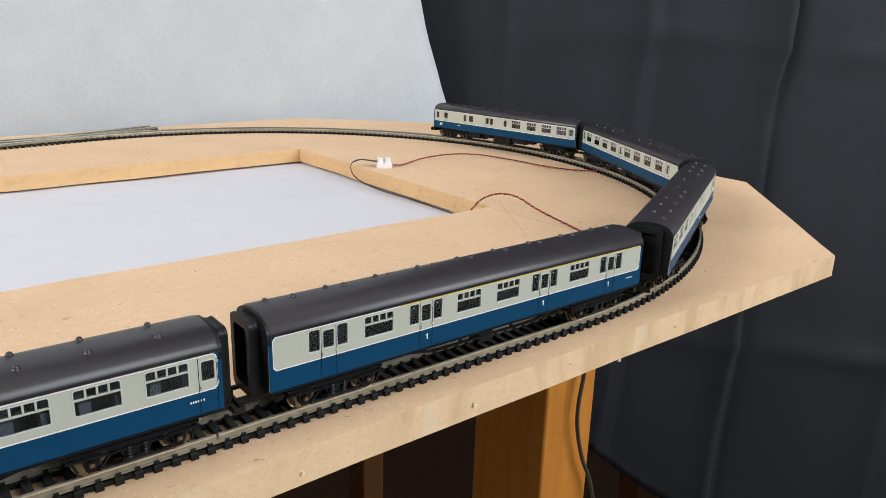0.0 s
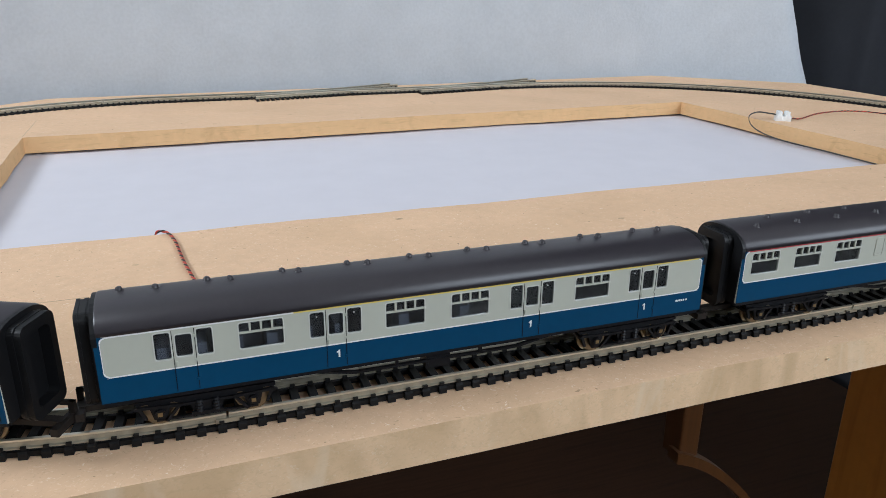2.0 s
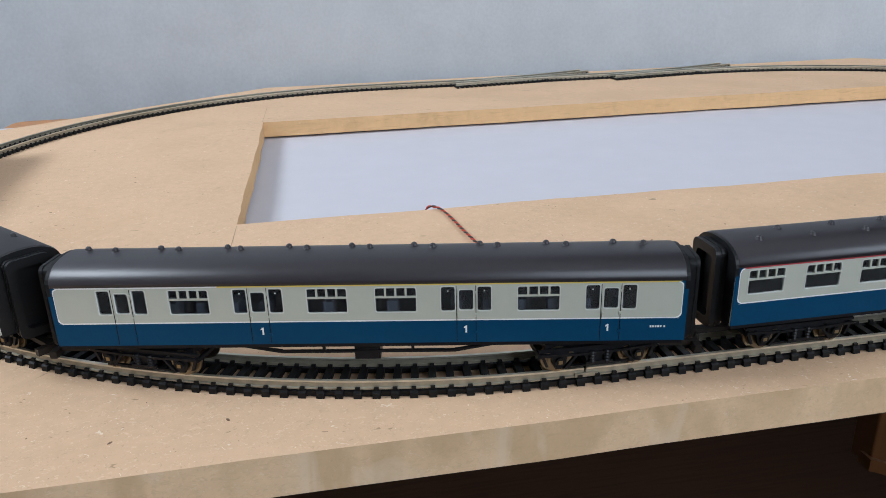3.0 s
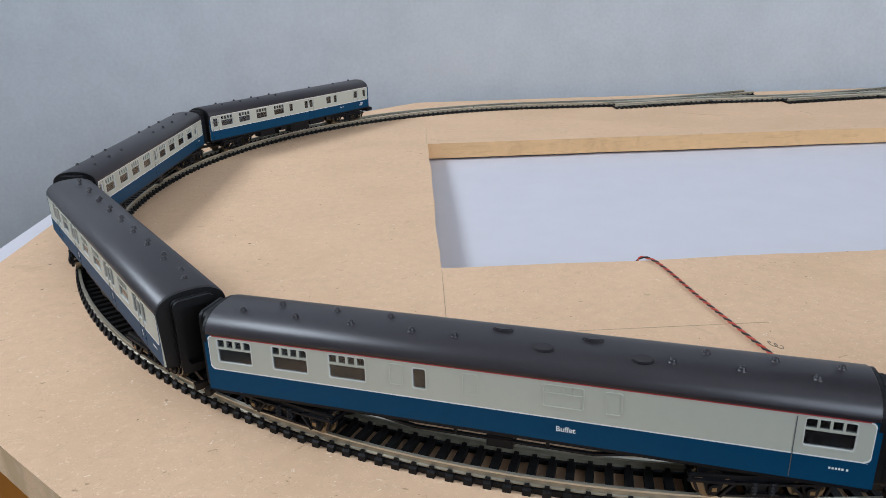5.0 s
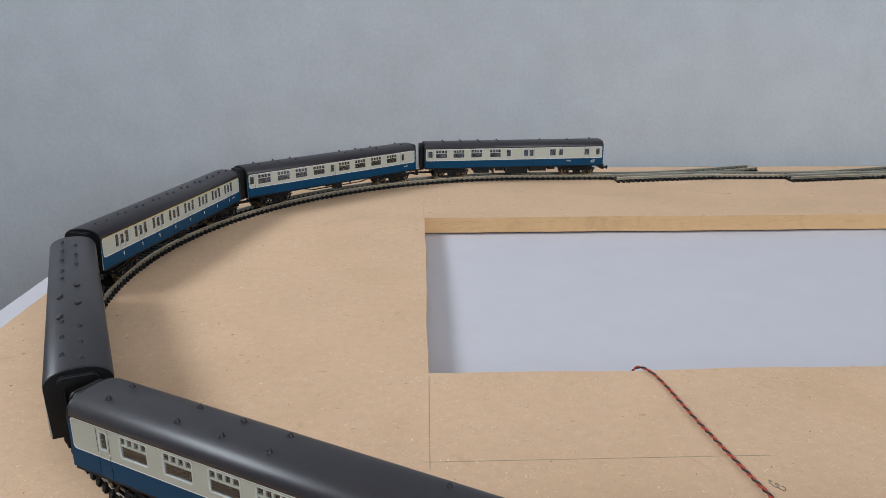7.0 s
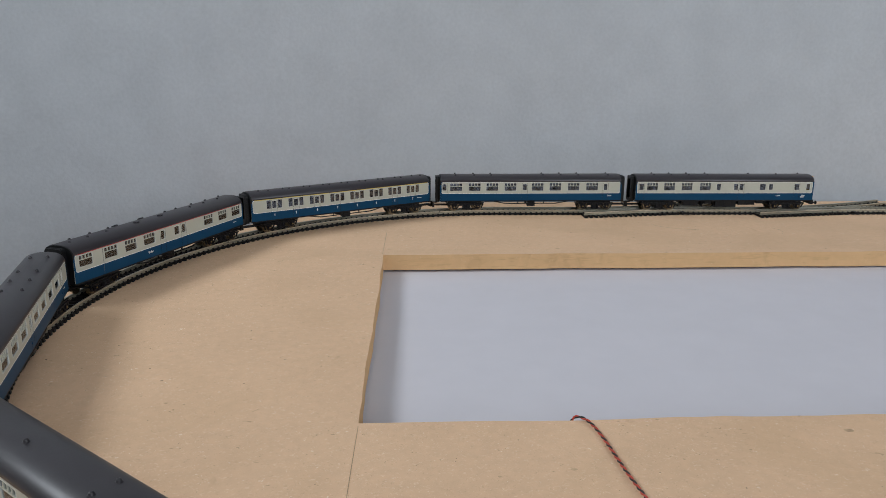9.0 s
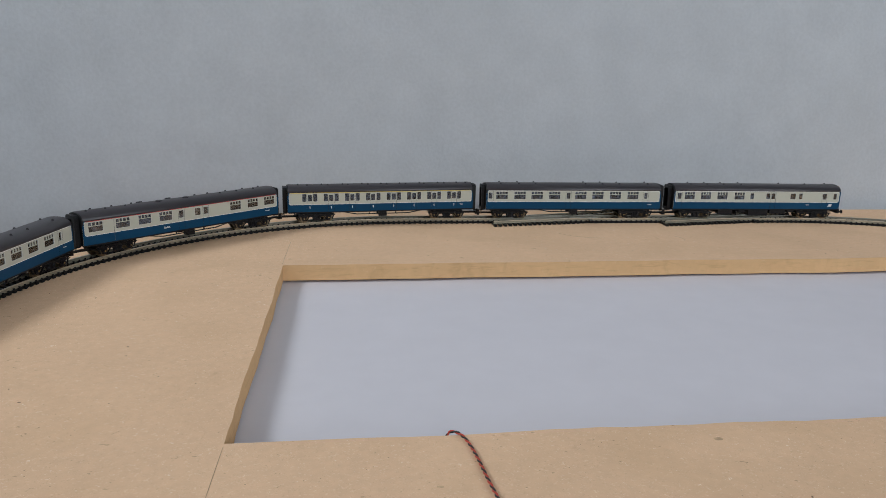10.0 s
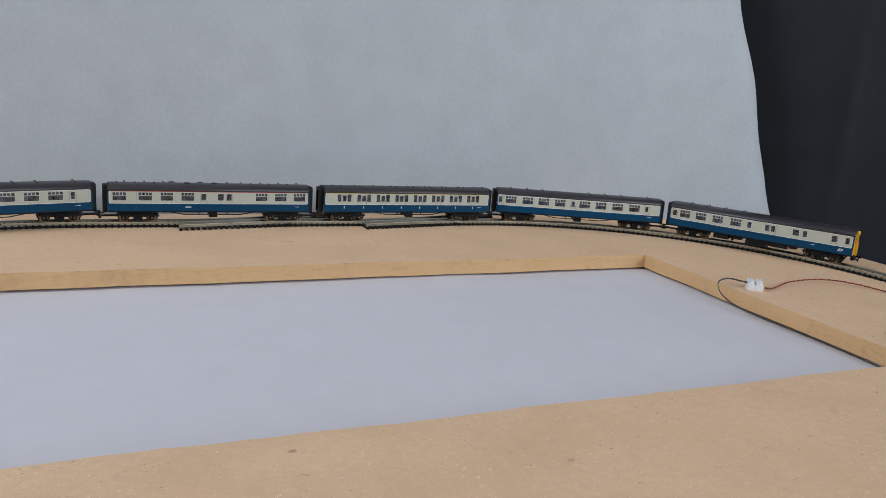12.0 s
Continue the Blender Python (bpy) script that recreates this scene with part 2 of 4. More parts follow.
def lettering(name, words, high, m, material, parent, label=""):
    cu = bpy.data.curves.new(name, "FONT")
    cu.body, cu.size, cu.align_x, cu.extrude, cu.offset = words, high, "CENTER", 0.00002, high * 0.018
    cu.materials.append(material)
    tmp = bpy.data.objects.new(name, cu)
    me = bpy.data.meshes.new_from_object(tmp)
    bpy.data.objects.remove(tmp)
    return part(name, me, material, parent, label, m)


# ---- the oval ----
def oval(s, off=0.0):
    """Place and heading on the oval; s runs with the train, off to its left (outwards)."""
    straight, bend = X_RIGHT - X_LEFT, math.pi * RADIUS
    s %= 2 * (straight + bend)
    yc, r = Y_BACK - RADIUS, RADIUS + off
    if s < bend:
        a = s / RADIUS
        x, y, h = X_LEFT - r * math.sin(a), yc - r * math.cos(a), math.pi - a
    elif s < bend + straight:
        x, y, h = X_LEFT + s - bend, Y_BACK + off, 0.0
    elif s < 2 * bend + straight:
        a = (s - bend - straight) / RADIUS
        x, y, h = X_RIGHT + r * math.sin(a), yc + r * math.cos(a), -a
    else:
        x, y, h = X_RIGHT - (s - 2 * bend - straight), yc - r, math.pi
    dx, dy = x - 0.2, y - 0.1
    c, n = math.cos(TURN), math.sin(TURN)
    return 0.2 + c * dx - n * dy, 0.1 + n * dx + c * dy, h + TURN


LAP = 2 * (X_RIGHT - X_LEFT + math.pi * RADIUS)
RAIL_TOP = 0.0037


# ---- room ----
def room():
    floor_z, top, x0, x1, y0, y1, w = -0.73, 2.0, -1.06, 2.9, -1.6, 1.3, 0.08
    bm = bmesh.new()
    box(bm, x0 - w, x1 + w, y0 - w, y1 + w, floor_z - 0.05, floor_z)
    tagged(part("floor", bm, M_FLOOR), "dark brown wooden floor under the table", "floor", kind="structure")
    bm = bmesh.new()
    box(bm, x0 - w, x1 + w, y0 - w, y1 + w, top, top + 0.05)
    tagged(part("ceiling", bm, M_WALL), "plain white ceiling", "ceiling", kind="structure")
    bm = bmesh.new()
    box(bm, x0 - w, x1 + w, y1, y1 + w, floor_z, top)
    tagged(part("wall_north", bm, M_WALL), "plain white painted wall behind the backdrop", "wall", kind="structure")
    bm = bmesh.new()
    box(bm, x1, x1 + w, y0, y1, floor_z, top)
    tagged(part("wall_east", bm, M_WALL), "plain white painted wall", "wall", kind="structure")
    bm = bmesh.new()   # window opening towards the left
    a, b, c, d = -0.26, 0.38, 0.65, 1.15
    for q in ((y0, a, floor_z, top), (b, y1, floor_z, top), (a, b, floor_z, c), (a, b, d, top)):
        box(bm, x0 - w, x0, q[0], q[1], q[2], q[3])
    tagged(part("wall_west", bm, M_WALL), "white painted wall with a window opening", "wall", kind="structure")
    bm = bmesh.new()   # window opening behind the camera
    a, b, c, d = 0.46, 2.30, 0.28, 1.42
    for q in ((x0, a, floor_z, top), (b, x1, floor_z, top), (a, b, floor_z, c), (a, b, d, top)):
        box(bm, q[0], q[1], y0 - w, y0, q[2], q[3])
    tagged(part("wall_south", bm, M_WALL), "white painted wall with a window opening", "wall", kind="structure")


def sheet(name, label, category, material, x0, y, z0, z1, right_edge, wave, seed, nx=70, nz=60, folds=()):
    """A hanging cloth with thickness, gentle waves and pressed folds; y and the hem z0 follow x."""
    bm = bmesh.new()
    grid = []
    for i in range(nx + 1):
        col = []
        hem = z0(x0 + (right_edge(0) - x0) * i / nx)
        for j in range(nz + 1):
            z = hem + (z1 - hem) * j / nz
            x = x0 + (right_edge(z) - x0) * i / nx
            d = wave * noise.noise((x * 3 + seed, z * 1.6, seed)) + wave * 0.35 * noise.noise((x * 14, z * 9, seed))
            for fx, fz, deep, wide in folds:
                if fx is not None:
                    u = x - fx - 0.005 * noise.noise((z * 3, fx, 0))
                    d += deep * (0.6 + 0.8 * abs(noise.noise((z * 5, fx, 4)))) * math.exp(-abs(u) / wide)
                else:
                    u = z - fz - 0.03 * noise.noise((x * 4, fz, 0))
                    d += deep * (0.3 + 1.4 * abs(noise.noise((x * 5, fz, 4)))) * math.exp(-abs(u) / wide)
            col.append(bm.verts.new((x, y(x) + d, z)))
        grid.append(col)
    for i in range(nx):
        for j in range(nz):
            f = bm.faces.new((grid[i][j], grid[i + 1][j], grid[i + 1][j + 1], grid[i][j + 1]))
            f.smooth = True
    ob = part(name, bm, material)
    so = ob.modifiers.new("cloth", "SOLIDIFY")
    so.thickness, so.offset = 0.0012, 1
    return tagged(ob, label, category)


def eased(u):
    u = max(0.0, min(1.0, u))
    return u * u * (3 - 2 * u)


def sheet_edge(z):
    """The free edge of the white sheet: it leans in upwards and flares at the board."""
    return 0.680 - 0.265 * z + 0.014 * eased((0.03 - z) / 0.06) + 0.0012 * math.sin(z * 60)


def backdrops():
    sheet("backdrop_sheet", "white cloth backdrop sheet hanging behind the baseboard", "backdrop", M_SHEET, -0.85, lambda x: 0.378 - 0.06 * eased((x - 0.55) / 0.13), lambda x: -0.28, 0.75,
          sheet_edge, 0.004, 3.1, 140, 70)
    sheet("black_cloth", "black cloth sheet hung with pressed fold creases", "backdrop", M_BLACK_CLOTH, 0.40, lambda x: min(0.46, 0.36 - 0.8 * (x - 0.7)),
          lambda x: -0.34 - 0.17 * eased((x - 0.74) / 0.26), 1.3, lambda z: 1.95, 0.012, 8.4, 420, 150,
          ((0.748, None, -0.0065, 0.006), (0.862, None, -0.0085, 0.007), (0.880, None, 0.0035, 0.004), (0.970, None, -0.020, 0.014), (0.984, None, 0.016, 0.007), (1.13, None, -0.006, 0.01), (1.3, None, 0.02, 0.02),
           (None, 0.075, -0.0060, 0.007), (None, -0.275, -0.010, 0.010), (None, 0.42, -0.005, 0.01)))


# ---- table, paper, baseboard ----
BOARD = ((-0.050, -0.147), (0.5215, -0.1475), (0.637, -0.039), (0.637, 0.270), (0.535, 0.362), (0.000, 0.362), (-0.164, 0.225), (-0.164, -0.042))
HOLE = ((0.0, 0.0), (0.4534, 0.0), (0.4534, 0.2075), (0.0022, 0.2055))
THICK = 0.0092


def table():
    t = thing("table", "orange-stained pine table carrying the baseboard", "table", at=pose(0, 0, -0.73))
    z1 = 0.73 - THICK - 0.0027
    bm = bmesh.new()
    prism(bm, rounded(-0.183, 0.546, -0.030, 0.335, 0.01), 2, z1 - 0.018, z1)
    part("tabletop", bm, M_PINE, t)
    for x, y in ((0.498, -0.010), (-0.180, -0.010), (-0.180, 0.250)):
        bm = bmesh.new()
        prism(bm, rounded(x, x + 0.044, y, y + 0.064, 0.002), 2, 0, z1 - 0.018)
        part("leg", bm, M_PINE, t)
    # Post and brace get darker wood to stand in for the tabletop's shade.
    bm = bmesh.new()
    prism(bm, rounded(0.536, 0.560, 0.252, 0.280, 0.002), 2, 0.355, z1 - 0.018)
    part("support_post", bm, M_SHADED_WOOD, t, "narrow post under the far edge, shade put in its colour")
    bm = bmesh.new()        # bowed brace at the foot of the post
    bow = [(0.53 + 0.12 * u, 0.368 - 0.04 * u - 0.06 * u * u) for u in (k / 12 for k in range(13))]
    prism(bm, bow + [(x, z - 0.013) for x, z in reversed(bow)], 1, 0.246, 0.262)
    part("brace", bm, M_SHADED_WOOD, t, "bowed wooden brace")
    for y in (0.014, 0.274):
        bm = bmesh.new()
        box(bm, -0.136, 0.498 if y < 0.1 else 0.536, y, y + 0.018, 0.64 if y > 0.1 else 0.655, z1 - 0.018)
        part("apron", bm, M_PINE, t)


def paper():
    bm = bmesh.new()
    grid = {}
    nx, ny = 60, 36
    for i in range(nx + 1):
        for j in range(ny + 1):
            x, y = -0.189 + 0.70 * i / nx, -0.03 + 0.33 * j / ny
            z = -THICK - 0.0014 + (0.0004 + 0.0008 * max(0.0, min(1.0, (x - 0.25) / 0.2))) * noise.noise((x * 9 + y * 14, y * 5, 5.0))
            grid[i, j] = bm.verts.new((x, y, z))
    for i in range(nx):
        for j in range(ny):
            bm.faces.new((grid[i, j], grid[i + 1, j], grid[i + 1, j + 1], grid[i, j + 1])).smooth = True
    tagged(part("paper_sheet", bm, M_PAPER), "large white paper sheet lying under the baseboard", "paper")


def wavy(loop, step, amount, seed):
    out = []
    for i, a in enumerate(loop):
        b = loop[(i + 1) % len(loop)]
        d = math.dist(a, b)
        k = max(1, int(d / step))
        nx, ny = (b[1] - a[1]) / d, (a[0] - b[0]) / d
        for j in range(k):
            u = j / k
            w = amount * noise.noise((i * 9 + u * d * 22, seed, 0)) * min(1, 12 * u * (1 - u) + 0.0)
            w += amount * 0.4 * noise.noise((i * 5 + u * d * 120, seed, 3)) * (1 if j else 0)
            out.append((a[0] + (b[0] - a[0]) * u + nx * w, a[1] + (b[1] - a[1]) * u + ny * w))
    return out


def baseboard():
    board = thing("baseboard", "tan fibreboard baseboard with clipped corners and a sawn rectangular hole", "baseboard")
    outer, inner = wavy(BOARD, 0.02, 0.0006, 1.0), wavy(HOLE, 0.008, 0.0016, 2.0)
    bm = bmesh.new()
    edges = []
    for loop in (outer, inner):
        v = [bm.verts.new((x, y, 0)) for x, y in loop]
        edges += [bm.edges.new((v[i], v[(i + 1) % len(v)])) for i in range(len(v))]
    bmesh.ops.triangle_fill(bm, use_beauty=True, use_dissolve=False, edges=edges)
    top = bm.faces[:]
    low = bmesh.ops.extrude_face_region(bm, geom=top)["geom"]
    bmesh.ops.translate(bm, verts=[g for g in low if isinstance(g, bmesh.types.BMVert)], vec=(0, 0, -THICK))
    hx, hy = (HOLE[0][0] + HOLE[1][0]) / 2, HOLE[2][1] / 2
    for f in bm.faces:
        if abs(f.calc_center_median().z + THICK / 2) < 0.001:
            c = f.calc_center_median()
            f.material_index = 2 if abs(c.x - hx) < 0.23 and abs(c.y - hy) < 0.108 else 1
    part("panel", bm, (M_BOARD, M_EDGE, M_SAWN), board)
    for a, b in (((0.003, 0.262), (0.0018, 0.209)), ((0.0, -0.002), (-0.001, -0.056)), ((-0.002, -0.053), (0.093, -0.053)), ((0.452, -0.002), (0.455, -0.05)),
                 ((0.466, 0.008), (0.43, -0.05))):
        bm = bmesh.new()
        d = (Vector(b) - Vector(a)).normalized()
        n = Vector((-d.y, d.x)) * 0.00010
        p = [Vector(a) + n, Vector(b) + n, Vector(b) - n, Vector(a) - n]
        prism(bm, [(q.x, q.y) for q in p], 2, -0.0002, 0.00006)
        part("pencil_line", bm, M_PENCIL, board, "thin pencil guide line")
    # smudges and specks of dirt
    for x, y, r in ((0.0386, 0.2673, 0.0009), (0.1576, -0.0103, 0.0016), (0.2388, -0.0372, 0.0014), (0.2560, -0.0340, 0.0007), (0.098, -0.001, 0.0006), (0.0640, -0.0300, 0.0010), (0.0420, -0.0330, 0.0006), (0.3500, 0.2520, 0.0008)):
        bm = bmesh.new()
        prism(bm, [(x + p * r * (1 + 0.5 * noise.noise((p * 3, q * 3, x * 90))), y + q * r * 0.6) for p, q in disc(0, 0, 1, 12)], 2, -0.0002, 0.00005)
        part("smudge", bm, M_SMUDGE, board, "small brown smudge")
    for x, z, r in ((0.314, -0.0052, 0.0007), (0.352, -0.0040, 0.0003), (0.262, -0.0060, 0.0004), (0.405, -0.0048, 0.0003), (0.228, -0.0036, 0.0003)):
        bm = bmesh.new()
        prism(bm, [(x + p * r * (1 + 0.4 * noise.noise((p * 3, q * 3, x * 90))), z + q * r * 1.1) for p, q in disc(0, 0, 1, 12)], 1, -0.1480, -0.1465)
        part("chip", bm, M_CHIP, board, "pale chipped fibre on the cut edge")
    rng = random.Random(4)
    bm = bmesh.new()
    for _ in range(700):
        x, y, r, a = rng.uniform(-0.15, 0.62), rng.uniform(-0.144, 0.34), rng.uniform(0.00008, 0.00008 + 0.00030 * rng.random() ** 2), rng.uniform(0, 3)
        if HOLE[0][0] - 0.003 < x < HOLE[1][0] + 0.003 and -0.003 < y < 0.212 or x < -0.05 - (y + 0.14) * 0 and y < -0.04 - x * 0.5 - 0.1 or x > 0.5 and (y < -0.03 or y > 0.26) or x < 0 and y > 0.22:
            continue
        prism(bm, [(x + r * (2 * p * math.cos(a) - q * math.sin(a)), y + r * (2 * p * math.sin(a) + q * math.cos(a))) for p, q in disc(0, 0, 1, 7)], 2, -0.0002, 0.00005)
    tagged(part("speck", bm, M_SPECK, board, "fine dark specks of dirt"), kind="stuff")
    # small pencil squiggle beside the wire
    for cx, cy, r, a0, a1 in ((0.215, 0.290, 0.030, 200, 270), (0.250, 0.262, 0.020, -40, 30)):
        line = [(cx + r * math.cos(radians(a0 + (a1 - a0) * k / 16)), cy + r * 0.8 * math.sin(radians(a0 + (a1 - a0) * k / 16))) for k in range(17)]
        bm = bmesh.new()
        prism(bm, line + [(x + 0.0002, y + 0.00016) for x, y in reversed(line)], 2, -0.0002, 0.00006)
        part("pencil_line", bm, M_PENCIL, board, "faint curved pencil line")
    bm = bmesh.new()
    loops = [(0.0880 + 0.0006 * math.cos(k * 0.52) + 0.00009 * k - 0.0012, -0.0664 + 0.0013 * math.sin(k * 0.52) - 0.00012 * k + 0.001) for k in range(29)]
    for (xa, ya), (xb, yb) in zip(loops, loops[1:]):
        d = Vector((xb - xa, yb - ya)).normalized() * 0.00009
        prism(bm, [(xa - d.y, ya + d.x), (xa + d.y, ya - d.x), (xb + d.y, yb - d.x), (xb - d.y, yb + d.x)], 2, -0.0002, 0.00007)
    part("pencil_mark", bm, M_GRAPHITE, board, "small scribbled pencil mark")


# ---- track ----
def rail_mesh(path, smooth=True):
    """A rail: foot, web and head swept along places with headings."""
    prof = ((-0.00055, 0.0017), (0.00055, 0.0017), (0.00055, 0.0020), (0.0002, 0.0022), (0.0002, 0.0031), (0.00038, 0.0033), (0.00038, RAIL_TOP), (-0.00038, RAIL_TOP),
            (-0.00038, 0.0033), (-0.0002, 0.0031), (-0.0002, 0.0022), (-0.00055, 0.0020))
    bm = bmesh.new()
    rows = []
    for x, y, h in path:
        rows.append([bm.verts.new((x - math.sin(h) * o, y + math.cos(h) * o, z)) for o, z in prof])
    k = len(prof)
    for a, b in zip(rows, rows[1:]):
        for i in range(k):
            bm.faces.new((a[i], a[(i + 1) % k], b[(i + 1) % k], b[i])).material_index = 0 if 5 <= i <= 7 else 1
    bm.faces.new(rows[0]).material_index = 1
    bm.faces.new(rows[-1]).material_index = 1
    return bm


def sleeper_mesh(bm, half=0.0065, m=None):
    """A moulded sleeper with sloping ends and a rail chair at each side of each rail."""
    w, h = 0.00086, 0.0016
    v = []
    prof = ((-half, 0.0), (half, 0.0), (half - 0.0001, h * 0.75), (half - 0.0005, h), (-half + 0.0005, h), (-half + 0.0001, h * 0.75))
    before = len(bm.verts)
    prism(bm, prof, 0, -w, w)
    bm.verts.ensure_lookup_table()
    v += bm.verts[before:]
    for y in (-0.0049, 0.0049):
        for a, b in ((y - 0.00095, y - 0.0004), (y + 0.0004, y + 0.00095)):
            v += box(bm, -0.0005, 0.0005, a, b, h, 0.0023)
    if m is not None:
        bmesh.ops.transform(bm, matrix=m, verts=v)
    return bm


def track():
    tr = thing("track", "oval of small-gauge model railway track with black sleepers", "track")
    steps = int(LAP / 0.004)
    for off in (0.0049, -0.0049):
        for piece in range(12):     # lengths of rail between joints
            a, b = LAP * piece / 12, LAP * (piece + 1) / 12 - 0.0005
            k = int((b - a) / 0.004)
            part("rail", rail_mesh([oval(a + (b - a) * i / k, off) for i in range(k + 1)]), (M_RAIL, M_RAIL_SIDE), tr)
            bm = bmesh.new()
            x, y, h = oval(b, off)
            v = box(bm, -0.0026, 0.0026, -0.00072, 0.00072, 0.0017, 0.0026)
            bmesh.ops.transform(bm, matrix=Matrix.Translation((x, y, 0)) @ Matrix.Rotation(h, 4, "Z"), verts=v)
            part("rail_joiner", bm, M_RAIL_SIDE, tr)
    gap = 0.0039
    count = int(LAP / gap)
    gap = LAP / count
    shared = mesh_of("sleeper", sleeper_mesh(bmesh.new()), M_SLEEPER)
    rest = bmesh.new()
    bend = math.pi * RADIUS
    for i in range(count):
        s = (i * gap + 0.1025 - 105 * gap) % LAP
        x, y, h = oval(s)
        h += 0.02 * noise.noise((i * 1.7, 0, 0))
        m = Matrix.Translation((x, y, 0)) @ Matrix.Rotation(h, 4, "Z")
        if i < 270:
            part("sleeper", shared, M_SLEEPER, tr, at=m)
        else:
            sleeper_mesh(rest, m=m)
    tagged(part("sleeper_strip", rest, M_SLEEPER, tr), kind="stuff")
    web = bmesh.new()        # plastic strips that tie the sleepers together under the rails
    for off in (0.0049, -0.0049):
        rows = []
        for i in range(steps + 1):
            x, y, h = oval(LAP * i / steps, off)
            rows.append([web.verts.new((x - math.sin(h) * o, y + math.cos(h) * o, z)) for o, z in ((-0.0008, 0.0002), (0.0008, 0.0002), (0.0008, 0.0013), (-0.0008, 0.0013))])
        for a, b in zip(rows, rows[1:]):
            for q in range(4):
                web.faces.new((a[q], a[(q + 1) % 4], b[(q + 1) % 4], b[q]))
    part("sleeper_web", web, M_SLEEPER, tr)


def turnout(x0):
    """Point whose branch leaves the back straight outwards."""
    t = thing("turnout", "model railway turnout branching off the back straight", "track", "turnouts on the back straight")
    def branch(u, off):
        d = 0.031 * (u / 0.125) ** 1.75
        h = math.atan(1.75 * 0.031 / 0.125 * (u / 0.125) ** 0.75)
        return x0 + u - math.sin(h) * off, Y_BACK + d + math.cos(h) * off + TURN * (x0 + u - 0.2), h
    for off in (0.0049, -0.0049):
        part("branch_rail", rail_mesh([branch(0.012 + 0.108 * i / 24, off) for i in range(25)]), (M_RAIL, M_RAIL_SIDE), t)
    for i in range(25):
        x, y, h = branch(0.010 + 0.0045 * i, 0)
        if y < Y_BACK + 0.005:
            continue
        part("sleeper", sleeper_mesh(bmesh.new(), 0.0070), M_SLEEPER, t, at=Matrix.Translation((x, y, 0.0001)) @ Matrix.Rotation(h, 4, "Z"))
    yb = Y_BACK + TURN * (x0 - 0.2)
    for i in range(19):      # longer sleepers on the inner side carry the stub of the other branch
        grow = 0.0105 * (1 - i / 19)
        bm = bmesh.new()
        box(bm, x0 + 0.0038 * i, x0 + 0.0038 * i + 0.0019, yb - 0.0074 - grow, yb - 0.0060, 0.0, 0.00155)
        part("long_sleeper", bm, M_SLEEPER, t)
    part("stub_rail", rail_mesh([(x0 + 0.003 * i, yb - 0.0049 - 0.0098 * (1 - i / 24) ** 1.4, 0.0098 / 0.072 * 1.4 * (1 - i / 24) ** 0.4) for i in range(24)]), (M_RAIL, M_RAIL_SIDE), t)
    part("stub_rail", rail_mesh([(x0 + 0.003 * i, yb + 0.0049 - 0.0098 * (1 - i / 24) ** 1.4, 0.0098 / 0.072 * 1.4 * (1 - i / 24) ** 0.4) for i in range(20)]), (M_RAIL, M_RAIL_SIDE), t)
    bm = bmesh.new()
    box(bm, x0 + 0.074, x0 + 0.0765, yb - 0.0105, yb + 0.009, 0.0016, 0.0026)
    part("tie_bar", bm, M_SLEEPER, t, "black plastic point tie bar")
    for off in (0.0032, -0.0032):
        part("check_rail", rail_mesh([(x0 + 0.06 + 0.002 * i, yb + off, 0) for i in range(12)]), (M_RAIL, M_RAIL_SIDE), t)


# ---- rolling stock ----
WIDE, Z_LOW, Z_WAIST, Z_EAVE, Z_RIDGE = 0.0165, 0.0116, 0.0168, 0.0251, 0.0296
HALF = LENGTH / 2
MARGIN = 0.0010              # blue strip at the ends of a body side
TALL = (0.0188, 0.0243)      # tall narrow light
DOOR = (0.0190, 0.0236)      # droplight of a door
WIDEW = (0.0187, 0.0242)     # saloon window


